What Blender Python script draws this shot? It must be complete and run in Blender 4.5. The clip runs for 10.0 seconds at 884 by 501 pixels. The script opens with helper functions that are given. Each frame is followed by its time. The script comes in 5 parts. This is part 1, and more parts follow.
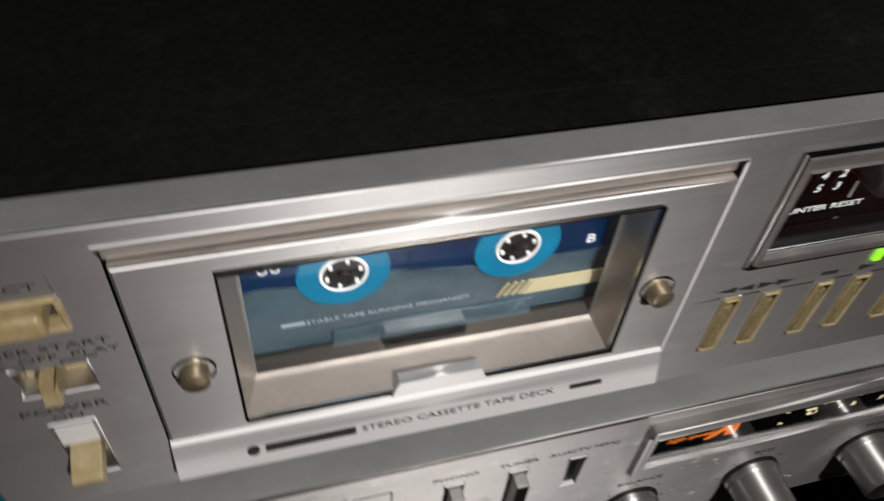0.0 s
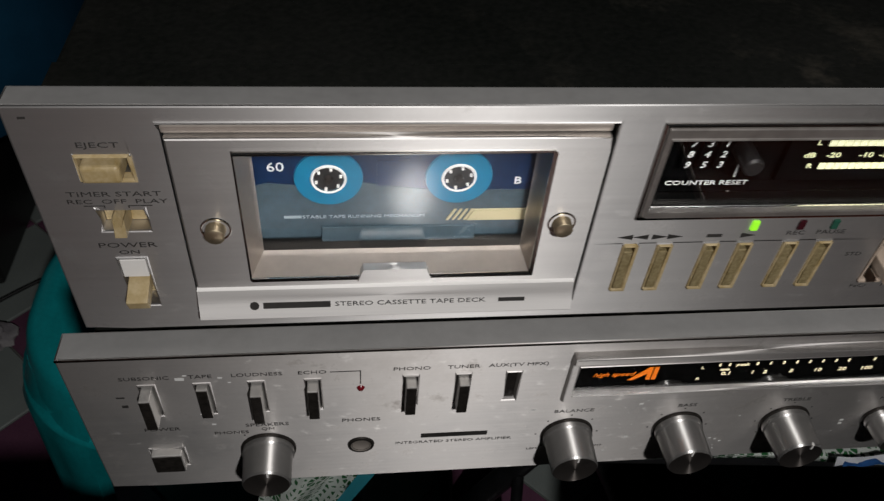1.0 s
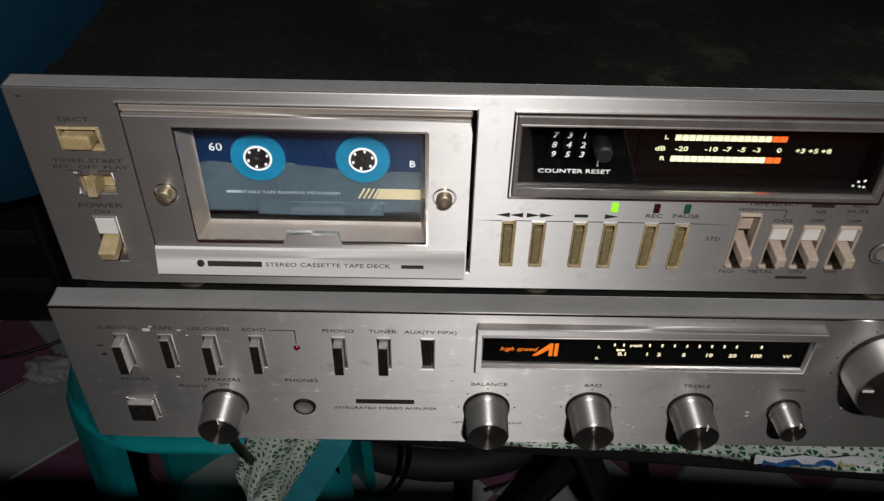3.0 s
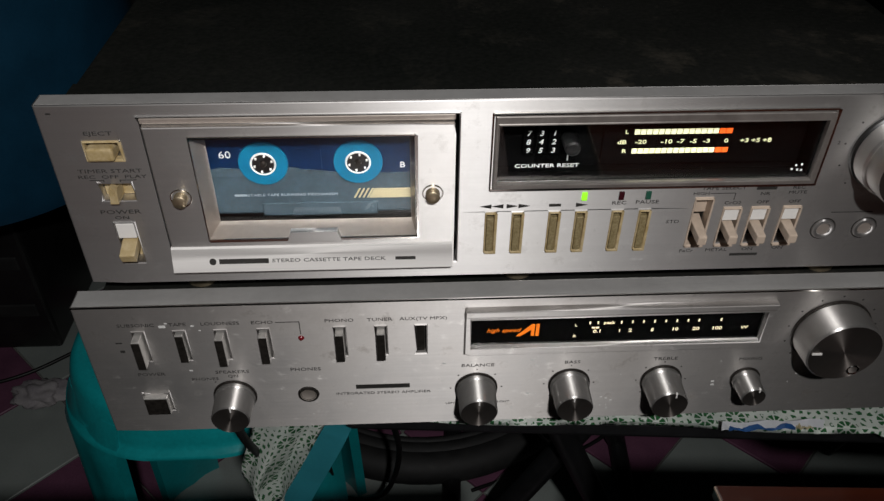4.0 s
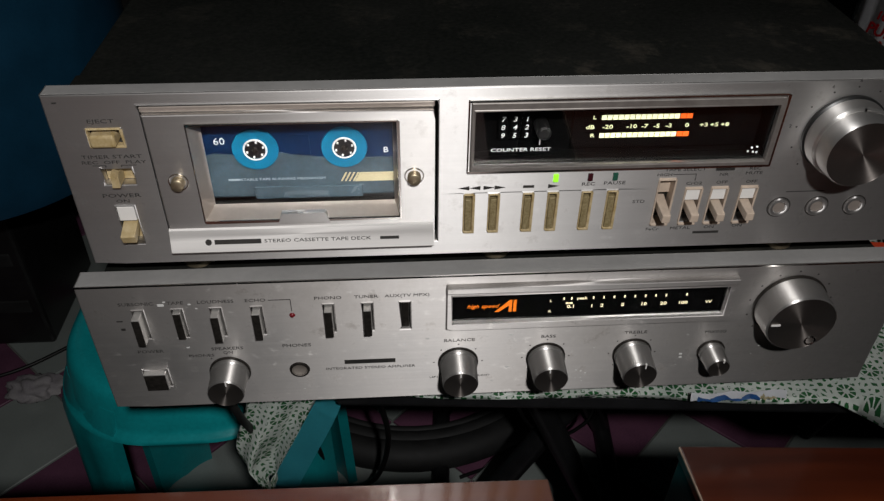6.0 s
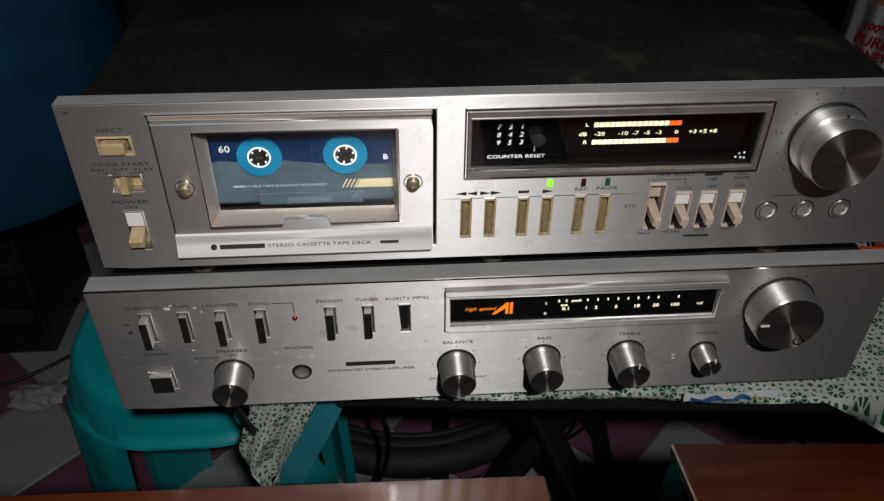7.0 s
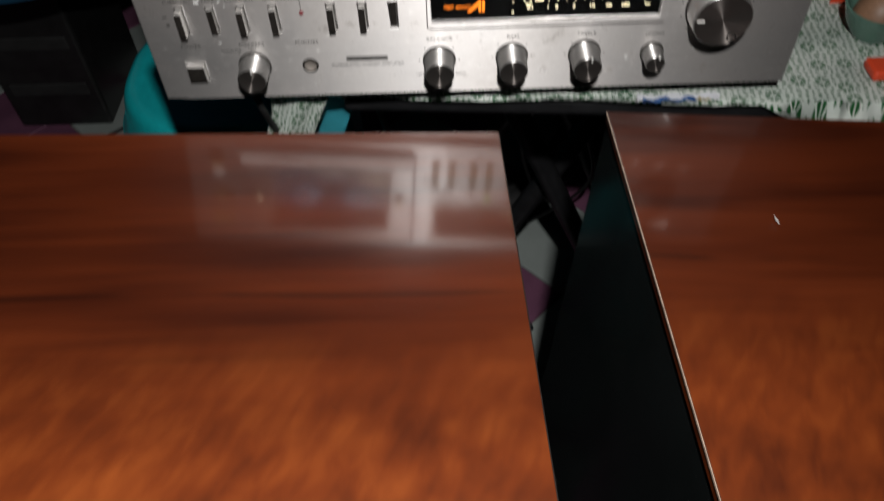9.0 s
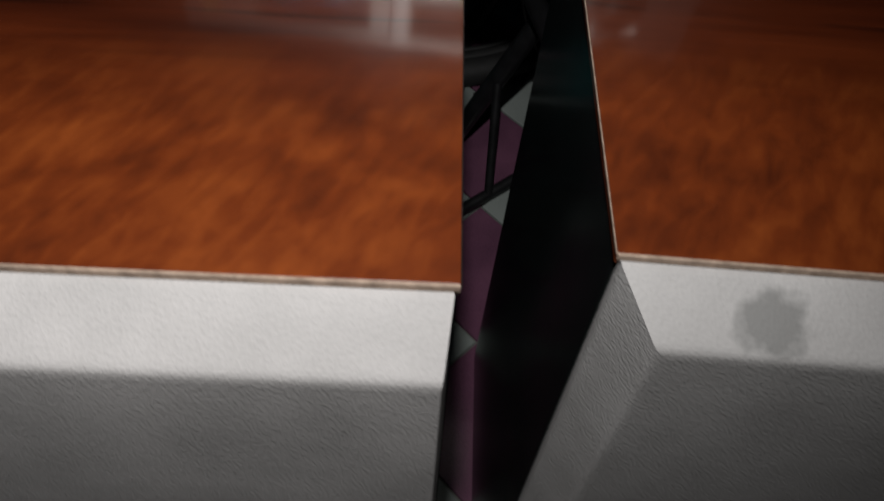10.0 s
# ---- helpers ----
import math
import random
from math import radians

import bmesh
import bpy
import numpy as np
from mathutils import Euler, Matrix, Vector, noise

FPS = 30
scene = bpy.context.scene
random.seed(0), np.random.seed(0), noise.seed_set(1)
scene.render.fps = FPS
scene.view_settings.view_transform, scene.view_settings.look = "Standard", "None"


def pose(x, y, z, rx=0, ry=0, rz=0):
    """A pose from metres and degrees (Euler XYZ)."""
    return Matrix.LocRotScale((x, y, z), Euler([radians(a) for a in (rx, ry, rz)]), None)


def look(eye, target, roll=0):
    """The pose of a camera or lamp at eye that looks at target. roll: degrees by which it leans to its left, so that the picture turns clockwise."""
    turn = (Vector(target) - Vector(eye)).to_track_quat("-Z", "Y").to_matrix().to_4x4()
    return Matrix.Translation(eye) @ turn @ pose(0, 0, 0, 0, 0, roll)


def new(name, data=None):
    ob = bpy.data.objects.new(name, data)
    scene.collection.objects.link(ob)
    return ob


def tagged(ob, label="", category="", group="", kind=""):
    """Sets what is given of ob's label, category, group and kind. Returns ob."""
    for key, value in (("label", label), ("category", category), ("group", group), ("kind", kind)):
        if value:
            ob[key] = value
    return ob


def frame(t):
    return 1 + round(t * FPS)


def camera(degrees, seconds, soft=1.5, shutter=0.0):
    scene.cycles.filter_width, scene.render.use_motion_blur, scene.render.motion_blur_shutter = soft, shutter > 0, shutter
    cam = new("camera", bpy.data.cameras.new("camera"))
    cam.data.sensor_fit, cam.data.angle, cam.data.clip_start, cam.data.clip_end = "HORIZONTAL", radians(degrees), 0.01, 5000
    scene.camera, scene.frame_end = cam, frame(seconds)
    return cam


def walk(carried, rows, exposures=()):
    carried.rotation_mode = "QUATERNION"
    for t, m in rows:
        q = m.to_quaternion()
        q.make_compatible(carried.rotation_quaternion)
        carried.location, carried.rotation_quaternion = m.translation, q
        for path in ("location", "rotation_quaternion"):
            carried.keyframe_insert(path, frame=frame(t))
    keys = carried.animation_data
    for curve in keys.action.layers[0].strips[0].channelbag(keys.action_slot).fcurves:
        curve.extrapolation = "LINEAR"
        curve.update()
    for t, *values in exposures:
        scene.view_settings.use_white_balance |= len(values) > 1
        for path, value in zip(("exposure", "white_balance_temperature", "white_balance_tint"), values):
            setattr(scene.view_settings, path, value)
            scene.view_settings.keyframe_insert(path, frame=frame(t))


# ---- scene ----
cam = camera(59.0, 10.0, soft=1.35, shutter=0.5)
PATH = [
    (0, (0.065, -0.1, 0.285), (0.518, 1.182, -1.182), 5.8),
    (0.5, (0.08, -0.137, 0.295), (0.429, 1.185, -1.165), 9.2),
    (1, (0.089, -0.174, 0.312), (0.317, 1.217, -1.108), 5.4),
    (1.5, (0.13, -0.187, 0.316), (0.239, 1.244, -1.078), 3.2),
    (2, (0.15, -0.199, 0.318), (0.186, 1.233, -1.077), 2.5),
    (2.5, (0.153, -0.221, 0.317), (0.153, 1.269, -1.017), 1.8),
    (4, (0.143, -0.277, 0.333), (0.231, 1.293, -0.903), 0.7),
    (4.5, (0.146, -0.288, 0.335), (0.201, 1.284, -0.901), -0.1),
    (5, (0.149, -0.294, 0.337), (0.239, 1.271, -0.906), 0.8),
    (5.5, (0.147, -0.296, 0.338), (0.257, 1.266, -0.905), 0.9),
    (7, (0.145, -0.313, 0.345), (0.263, 1.271, -0.871), 0.6),
    (7.5, (0.148, -0.313, 0.346), (0.261, 1.263, -0.88), 0.0),
    (8, (0.158, -0.333, 0.353), (0.252, 1.154, -0.98), 0.0),
    (8.5, (0.172, -0.392, 0.341), (0.177, 0.997, -1.098), -2.9),
    (8.8, (0.175, -0.417, 0.341), (0.167, 0.922, -1.144), -2.0),
    (9, (0.179, -0.435, 0.347), (0.163, 0.844, -1.19), -2.2),
    (9.5, (0.194, -0.498, 0.329), (0.142, 0.667, -1.296), -1.6),
    (9.7, (0.204, -0.514, 0.325), (0.14, 0.634, -1.311), -1.4),
    (10, (0.22, -0.529, 0.319), (0.153, 0.572, -1.349), -0.9),
]
walk(cam, [(t, look(e, g, r)) for t, e, g, r in PATH],
     exposures=[(0, -0.7), (0.5, -1.0), (1, -0.9), (2, -0.8), (2.5, -0.75), (4, -0.7), (5.5, -0.65), (7.5, -0.6), (8, -0.45), (8.5, 0.12), (9, 0.25), (9.5, 0.2), (9.7, 0.0), (10, -0.4)])

# ---- world and light: a dark room lit by the small lamp of a hand-held phone ----
world = bpy.data.worlds.new("world")
scene.world = world
world.use_nodes = True
world.node_tree.nodes["Background"].inputs[0].default_value = (0.35, 0.45, 0.6, 1)
world.node_tree.nodes["Background"].inputs[1].default_value = 0.01
lamp = bpy.data.lights.new("phone_lamp", "SPOT")
lamp.spot_size, lamp.spot_blend = radians(112), 1.0
lamp.energy, lamp.shadow_soft_size, lamp.color = 21.0, 0.012, (1.0, 0.985, 0.97)
lamp_ob = new("phone_lamp", lamp)
lamp_ob.matrix_world = look((0.214, -0.470, 0.555), (0.060, -0.13, 0.02))


# ---- materials ----
def mat(name, base, rough=0.5, metal=0.0, var=0.15, scale=40.0, bump=0.0, fine=400.0, aniso=0.0, axis="Z", stretch=(1, 1, 1), second=None, polish=0.15, **more):
    m = bpy.data.materials.new(name)
    m.use_nodes = True
    nt = m.node_tree
    b = nt.nodes["Principled BSDF"]
    b.inputs["Roughness"].default_value = rough
    b.inputs["Metallic"].default_value = metal
    co = nt.nodes.new("ShaderNodeTexCoord")
    mp = nt.nodes.new("ShaderNodeMapping")
    mp.inputs["Scale"].default_value = stretch
    nt.links.new(co.outputs["Object"], mp.inputs[0])
    n1 = nt.nodes.new("ShaderNodeTexNoise")
    n1.inputs["Scale"].default_value, n1.inputs["Detail"].default_value = scale, 6
    n2 = nt.nodes.new("ShaderNodeTexNoise")
    n2.inputs["Scale"].default_value, n2.inputs["Detail"].default_value = fine, 3
    nt.links.new(mp.outputs[0], n1.inputs["Vector"])
    nt.links.new(mp.outputs[0], n2.inputs["Vector"])
    add = nt.nodes.new("ShaderNodeMath")
    add.operation = "MULTIPLY_ADD"
    nt.links.new(n2.outputs[0], add.inputs[0])
    add.inputs[1].default_value = 0.4
    nt.links.new(n1.outputs[0], add.inputs[2])
    ramp = nt.nodes.new("ShaderNodeValToRGB")
    lo = second or tuple(c * (1 - var) for c in base)
    hi = base if second else tuple(min(1, c * (1 + var)) for c in base)
    ramp.color_ramp.elements[0].position, ramp.color_ramp.elements[1].position = 0.45, 0.95
    ramp.color_ramp.elements[0].color, ramp.color_ramp.elements[1].color = (*lo, 1), (*hi, 1)
    nt.links.new(add.outputs[0], ramp.inputs[0])
    nt.links.new(ramp.outputs[0], b.inputs["Base Color"])
    rr = nt.nodes.new("ShaderNodeMapRange")
    rr.inputs[1].default_value, rr.inputs[2].default_value = 0.3, 1.1
    rr.inputs[3].default_value, rr.inputs[4].default_value = max(0.02, rough * (1 - polish)), min(1, rough * (1 + polish))
    nt.links.new(add.outputs[0], rr.inputs[0])
    nt.links.new(rr.outputs[0], b.inputs["Roughness"])
    if bump:
        bp = nt.nodes.new("ShaderNodeBump")
        bp.inputs["Strength"].default_value, bp.inputs["Distance"].default_value = bump, 0.0005
        nt.links.new(n2.outputs[0], bp.inputs["Height"])
        nt.links.new(bp.outputs[0], b.inputs["Normal"])
    if aniso:
        tg = nt.nodes.new("ShaderNodeTangent")
        tg.direction_type, tg.axis = "RADIAL", axis
        b.inputs["Anisotropic"].default_value = aniso
        b.inputs["Anisotropic Rotation"].default_value = 0.25
        nt.links.new(tg.outputs[0], b.inputs["Tangent"])
    for key, value in more.items():
        b.inputs[key.replace("_", " ")].default_value = value
    return m


def glow(name, color, strength):
    m = bpy.data.materials.new(name)
    m.use_nodes = True
    b = m.node_tree.nodes["Principled BSDF"]
    b.inputs["Base Color"].default_value = (*(c * 0.5 for c in color), 1)
    b.inputs["Emission Color"].default_value = (*color, 1)
    b.inputs["Emission Strength"].default_value = strength
    return m


def glass(name, tint=(1, 1, 1), rough=0.0):
    m = bpy.data.materials.new(name)
    m.use_nodes = True
    b = m.node_tree.nodes["Principled BSDF"]
    b.inputs["Base Color"].default_value = (*tint, 1)
    b.inputs["Roughness"].default_value = rough
    b.inputs["IOR"].default_value = 1.45
    b.inputs["Transmission Weight"].default_value = 1.0
    return m


def clouded(m, scale, amount, fine):
    """Adds hazy smudges and fine dark scuffs, which run in no direction, over a material's own grain."""
    nt = m.node_tree
    b = nt.nodes["Principled BSDF"]
    old = b.inputs["Base Color"].links[0].from_socket
    rough = b.inputs["Roughness"].links[0].from_socket
    co = nt.nodes.new("ShaderNodeTexCoord")
    values = []
    for sc, detail, lo, hi in ((scale, 6, 0.35, 0.68), (fine, 8, 0.58, 0.72)):
        n = nt.nodes.new("ShaderNodeTexNoise")
        n.inputs["Scale"].default_value, n.inputs["Detail"].default_value, n.inputs["Roughness"].default_value = sc, detail, 0.65
        nt.links.new(co.outputs["Object"], n.inputs["Vector"])
        r = nt.nodes.new("ShaderNodeMapRange")
        r.inputs[1].default_value, r.inputs[2].default_value = lo, hi
        r.inputs[3].default_value, r.inputs[4].default_value = 0.0, amount
        nt.links.new(n.outputs[0], r.inputs[0])
        values.append(r.outputs[0])
    total = nt.nodes.new("ShaderNodeMath")
    nt.links.new(values[0], total.inputs[0])
    nt.links.new(values[1], total.inputs[1])
    mx = nt.nodes.new("ShaderNodeMix")
    mx.data_type = "RGBA"
    mx.blend_type = "MULTIPLY"
    mx.inputs[7].default_value = (0.52, 0.50, 0.48, 1)
    nt.links.new(total.outputs[0], mx.inputs[0])
    nt.links.new(old, mx.inputs[6])
    nt.links.new(mx.outputs[2], b.inputs["Base Color"])
    ra = nt.nodes.new("ShaderNodeMath")
    ra.operation = "MULTIPLY_ADD"
    ra.inputs[1].default_value = 0.25
    nt.links.new(total.outputs[0], ra.inputs[0])
    nt.links.new(rough, ra.inputs[2])
    nt.links.new(ra.outputs[0], b.inputs["Roughness"])
    return m


def speckled(m, color, scale, lo, hi, amount, stretch=(1, 1, 1)):
    """Adds broken pale scuffs or dust, in patches with uneven edges, and dulls the gloss there."""
    nt = m.node_tree
    b = nt.nodes["Principled BSDF"]
    old, rough = b.inputs["Base Color"].links[0].from_socket, b.inputs["Roughness"].links[0].from_socket
    co = nt.nodes.new("ShaderNodeTexCoord")
    mp = nt.nodes.new("ShaderNodeMapping")
    mp.inputs["Scale"].default_value = stretch
    nt.links.new(co.outputs["Object"], mp.inputs[0])
    found = []
    for sc, detail, a, z in ((scale, 9, lo, hi), (scale * 0.22, 3, 0.42, 0.62)):
        n = nt.nodes.new("ShaderNodeTexNoise")
        n.inputs["Scale"].default_value, n.inputs["Detail"].default_value, n.inputs["Roughness"].default_value = sc, detail, 0.7
        nt.links.new(mp.outputs[0], n.inputs["Vector"])
        r = nt.nodes.new("ShaderNodeMapRange")
        r.inputs[1].default_value, r.inputs[2].default_value = a, z
        nt.links.new(n.outputs[0], r.inputs[0])
        found.append(r.outputs[0])
    both = nt.nodes.new("ShaderNodeMath")
    both.operation = "MULTIPLY"
    nt.links.new(found[0], both.inputs[0])
    nt.links.new(found[1], both.inputs[1])
    much = nt.nodes.new("ShaderNodeMath")
    much.operation = "MULTIPLY"
    much.inputs[1].default_value = amount
    nt.links.new(both.outputs[0], much.inputs[0])
    mx = nt.nodes.new("ShaderNodeMix")
    mx.data_type = "RGBA"
    mx.inputs[7].default_value = (*color, 1)
    nt.links.new(much.outputs[0], mx.inputs[0])
    nt.links.new(old, mx.inputs[6])
    nt.links.new(mx.outputs[2], b.inputs["Base Color"])
    ra = nt.nodes.new("ShaderNodeMath")
    ra.operation = "MULTIPLY_ADD"
    ra.inputs[1].default_value = 0.3
    nt.links.new(much.outputs[0], ra.inputs[0])
    nt.links.new(rough, ra.inputs[2])
    nt.links.new(ra.outputs[0], b.inputs["Roughness"])
    return m


ALU = clouded(mat("brushed_aluminium", (0.76, 0.745, 0.735), 0.50, 0.93, 0.02, 6, 0.015, 60, 0.87, "Z", (1, 20, 200), polish=0.04), 14, 0.42, 85)
ALU_AMP = clouded(mat("brushed_aluminium_worn", (0.70, 0.675, 0.66), 0.50, 0.93, 0.03, 8, 0.02, 60, 0.87, "Z", (1.5, 20, 180), polish=0.05), 16, 0.62, 80)
DOOR = clouded(mat("satin_aluminium_door", (0.78, 0.76, 0.745), 0.48, 0.93, 0.02, 6, 0.015, 60, 0.88, "Z", (1, 20, 200), polish=0.04), 20, 0.32, 90)
LIP = mat("pale_satin_aluminium_lip", (0.80, 0.78, 0.76), 0.62, 0.55, 0.04, 20, 0.03, 60, 0.5, "Z", (1, 20, 200))
SPUN = mat("spun_aluminium", (0.74, 0.72, 0.70), 0.42, 0.9, 0.08, 30, 0.0, 300, 0.92, "Y")
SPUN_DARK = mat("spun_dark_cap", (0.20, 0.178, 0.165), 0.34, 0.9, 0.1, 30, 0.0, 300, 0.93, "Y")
CHROME = mat("polished_metal", (0.75, 0.73, 0.70), 0.15, 1.0, 0.05)
BRONZE = mat("champagne_metal", (0.52, 0.46, 0.41), 0.4, 0.6, 0.12)
BEZEL = mat("dull_grey_metal_bezel", (0.34, 0.315, 0.295), 0.4, 0.7, 0.15, 120)
BRASS = mat("brass_screw", (0.58, 0.48, 0.33), 0.42, 0.9, 0.15, 200)
GOLD_KEY = mat("speckled_gold_plastic", (0.42, 0.34, 0.19), 0.5, 0.25, 0.5, 900, 0.25, 2500, second=(0.20, 0.15, 0.06))
CREAM = mat("yellowed_cream_plastic", (0.56, 0.45, 0.27), 0.45, 0.0, 0.2, 250, 0.1, 900, second=(0.36, 0.26, 0.11))
IVORY = mat("ivory_plastic", (0.52, 0.42, 0.335), 0.4, 0.0, 0.1, 200)
WHITE = mat("white_plastic", (0.82, 0.80, 0.77), 0.35, 0.0, 0.04)
BLACK = mat("black_plastic", (0.012, 0.012, 0.012), 0.35, 0.0, 0.3)
TOP_EDGE = mat("satin_aluminium_top_edge", (0.50, 0.49, 0.48), 0.5, 0.45, 0.10, 30, 0.1, 300)
KEY_TOP = mat("satin_bright_key_metal", (0.72, 0.70, 0.67), 0.4, 0.75, 0.08, 200, 0.1)
DARK_KEY = mat("dark_metal_key_front", (0.06, 0.052, 0.046), 0.38, 0.6, 0.5, 500, 0.3, 1800, second=(0.018, 0.016, 0.014))
COVER = mat("dusty_black_vinyl_steel", (0.016, 0.016, 0.014), 0.6, 0.0, 0.5, 7, 0.4, 420, second=(0.003, 0.0042, 0.0034), Specular_IOR_Level=0.25)
speckled(COVER, (0.085, 0.072, 0.055), 26, 0.54, 0.70, 0.5)
speckled(ALU_AMP, (0.90, 0.88, 0.85), 120, 0.58, 0.66, 0.5, (1, 1, 1.6))
speckled(ALU, (0.90, 0.88, 0.86), 90, 0.60, 0.70, 0.3, (1, 1, 1.6))
INNER = mat("matt_black_interior", (0.0025, 0.0025, 0.0025), 0.9, 0.0, 0.2, 60, Specular_IOR_Level=0.0)
INK = mat("dark_printed_ink", (0.03, 0.028, 0.026), 0.6, 0.0, 0.3)
INK_WHITE = mat("white_printed_ink", (0.8, 0.8, 0.78), 0.5, 0.0, 0.05)
INK_SOFT = mat("pale_blue_printed_ink", (0.32, 0.38, 0.42), 0.5, 0.0, 0.05)
GLASS = glass("clear_pane")
SEG = glow("lit_meter_segment", (0.99, 0.98, 0.62), 1.5)
SEG_RED = glow("lit_orange_segment", (1.0, 0.13, 0.015), 1.7)
SEG_TEXT = glow("lit_meter_lettering", (0.95, 0.95, 0.55), 1.0)
LED_GREEN = glow("lit_green_indicator", (0.35, 1.0, 0.03), 1.3)
LED_DARK_RED = mat("dark_red_lens", (0.045, 0.008, 0.012), 0.2)
LED_DARK_GREEN = mat("dark_green_lens", (0.02, 0.09, 0.06), 0.2)
LED_RED = mat("red_lens", (0.16, 0.006, 0.012), 0.2)
ORANGE = glow("lit_orange_badge", (1.0, 0.22, 0.01), 0.75)
DIAL = glow("lit_cream_dial_lettering", (1.0, 0.85, 0.55), 1.3)
SHELL = mat("smoky_blue_translucent_shell", (0.055, 0.085, 0.105), 0.25, 0.0, 0.25, 60)
LABEL_BLUE = mat("deep_blue_cassette_label", (0.002, 0.018, 0.060), 0.3, 0.0, 0.3, 40)
TAPE_BLUE = mat("cyan_blue_reel_ring", (0.004, 0.15, 0.275), 0.3, 0.0, 0.1)
TAN = mat("tan_label_stripe", (0.50, 0.44, 0.27), 0.5, 0.0, 0.1)
TEAL = mat("teal_moulded_plastic", (0.006, 0.29, 0.31), 0.32, 0.0, 0.22, 14, 0.15, 300)
TEAL_LIGHT = mat("pale_teal_plastic", (0.05, 0.36, 0.44), 0.35, 0.0, 0.1, 30)
BLACK_METAL = mat("black_painted_steel", (0.012, 0.012, 0.013), 0.45, 0.2, 0.3, 60, 0.2)
RUBBER = mat("black_rubber", (0.014, 0.014, 0.014), 0.7, 0.0, 0.3, 60, 0.3)
CABLE = mat("black_cable_sheath", (0.005, 0.005, 0.005), 0.5)
BOARD = mat("dark_table_board", (0.03, 0.025, 0.02), 0.6, 0.0, 0.3, 40, 0.2)
GREY_FELT = mat("grey_white_speaker_cloth", (0.47, 0.455, 0.45), 0.9, 0.0, 0.16, 22, 1.0, 620, second=(0.36, 0.35, 0.345))
def stained(m, x, z, rx, rz, color):
    """Adds one soft-edged stain to a material."""
    nt = m.node_tree
    b = nt.nodes["Principled BSDF"]
    old = b.inputs["Base Color"].links[0].from_socket
    co = nt.nodes.new("ShaderNodeTexCoord")
    mp = nt.nodes.new("ShaderNodeMapping")
    mp.vector_type = "TEXTURE"
    mp.inputs["Location"].default_value, mp.inputs["Scale"].default_value = (x, -0.02, z), (rx, 1.0, rz)
    nt.links.new(co.outputs["Object"], mp.inputs[0])
    n = nt.nodes.new("ShaderNodeTexNoise")
    n.inputs["Scale"].default_value, n.inputs["Detail"].default_value = 1.8, 2
    nt.links.new(mp.outputs[0], n.inputs["Vector"])
    ln = nt.nodes.new("ShaderNodeVectorMath")
    ln.operation = "LENGTH"
    nt.links.new(mp.outputs[0], ln.inputs[0])
    add = nt.nodes.new("ShaderNodeMath")
    nt.links.new(ln.outputs["Value"], add.inputs[0])
    nt.links.new(n.outputs[0], add.inputs[1])
    rng = nt.nodes.new("ShaderNodeMapRange")
    rng.inputs[1].default_value, rng.inputs[2].default_value = 1.15, 1.6
    rng.inputs[3].default_value, rng.inputs[4].default_value = 0.75, 0.0
    nt.links.new(add.outputs[0], rng.inputs[0])
    mx = nt.nodes.new("ShaderNodeMix")
    mx.data_type = "RGBA"
    mx.inputs[7].default_value = (*color, 1)
    nt.links.new(rng.outputs[0], mx.inputs[0])
    nt.links.new(old, mx.inputs[6])
    nt.links.new(mx.outputs[2], b.inputs["Base Color"])
    return m


STAINED_FELT = stained(mat("stained_grey_speaker_cloth", (0.45, 0.44, 0.435), 0.9, 0.0, 0.2, 22, 1.0, 620, second=(0.36, 0.35, 0.345)), 0.062, -0.013, 0.016, 0.0075, (0.17, 0.17, 0.165))
EDGE = mat("bare_pale_board_edge", (0.36, 0.27, 0.21), 0.9, 0.0, 0.4, 150, 0.3, Specular_IOR_Level=0.1)
BLACK_GLOSS = mat("glossy_black_lacquer", (0.010, 0.012, 0.012), 0.16, 0.0, 0.2, 20, Specular_IOR_Level=0.95)
WALL = mat("dark_blue_painted_wall", (0.045, 0.08, 0.115), 0.7, 0.0, 0.25, 4, 0.3, 200)
CEIL = mat("grey_ceiling_board", (0.25, 0.24, 0.22), 0.8, 0.0, 0.15, 4, 0.2)
DRUM_BLUE = mat("dark_blue_plastic_drum", (0.010, 0.062, 0.12), 0.35, 0.0, 0.2, 20, 0.1)
TILE_WHITE = mat("pale_grey_green_tile", (0.27, 0.30, 0.285), 0.25, 0.0, 0.12, 12)
TILE_PINK = mat("mauve_pink_tile", (0.20, 0.082, 0.138), 0.25, 0.0, 0.15, 14, second=(0.10, 0.042, 0.075))
GROUT = mat("grey_grout", (0.18, 0.17, 0.16), 0.9, 0.0, 0.2, 50, 0.3)
RED_PAINT = mat("red_orange_plastic", (0.62, 0.06, 0.02), 0.4, 0.0, 0.1)
GREEN_GLASS = mat("dull_green_bowl_glaze", (0.10, 0.19, 0.15), 0.15, 0.0, 0.2, 40)
BROWN = mat("brown_clay", (0.22, 0.12, 0.07), 0.5, 0.0, 0.3, 60)
LABEL_PAPER = mat("white_jar_label", (0.78, 0.79, 0.82), 0.5, 0.0, 0.04)
SCRAP_BLUE = mat("blue_printed_paper", (0.02, 0.10, 0.30), 0.5, 0.0, 0.2, 200)
RAG = mat("dirty_pale_rag", (0.42, 0.40, 0.40), 0.9, 0.0, 0.3, 40, 0.6, 600, second=(0.22, 0.20, 0.22))
RED_INK = mat("red_label_ink", (0.45, 0.015, 0.02), 0.5, 0.0, 0.1)
LINT = mat("white_lint", (0.7, 0.7, 0.68), 0.8)


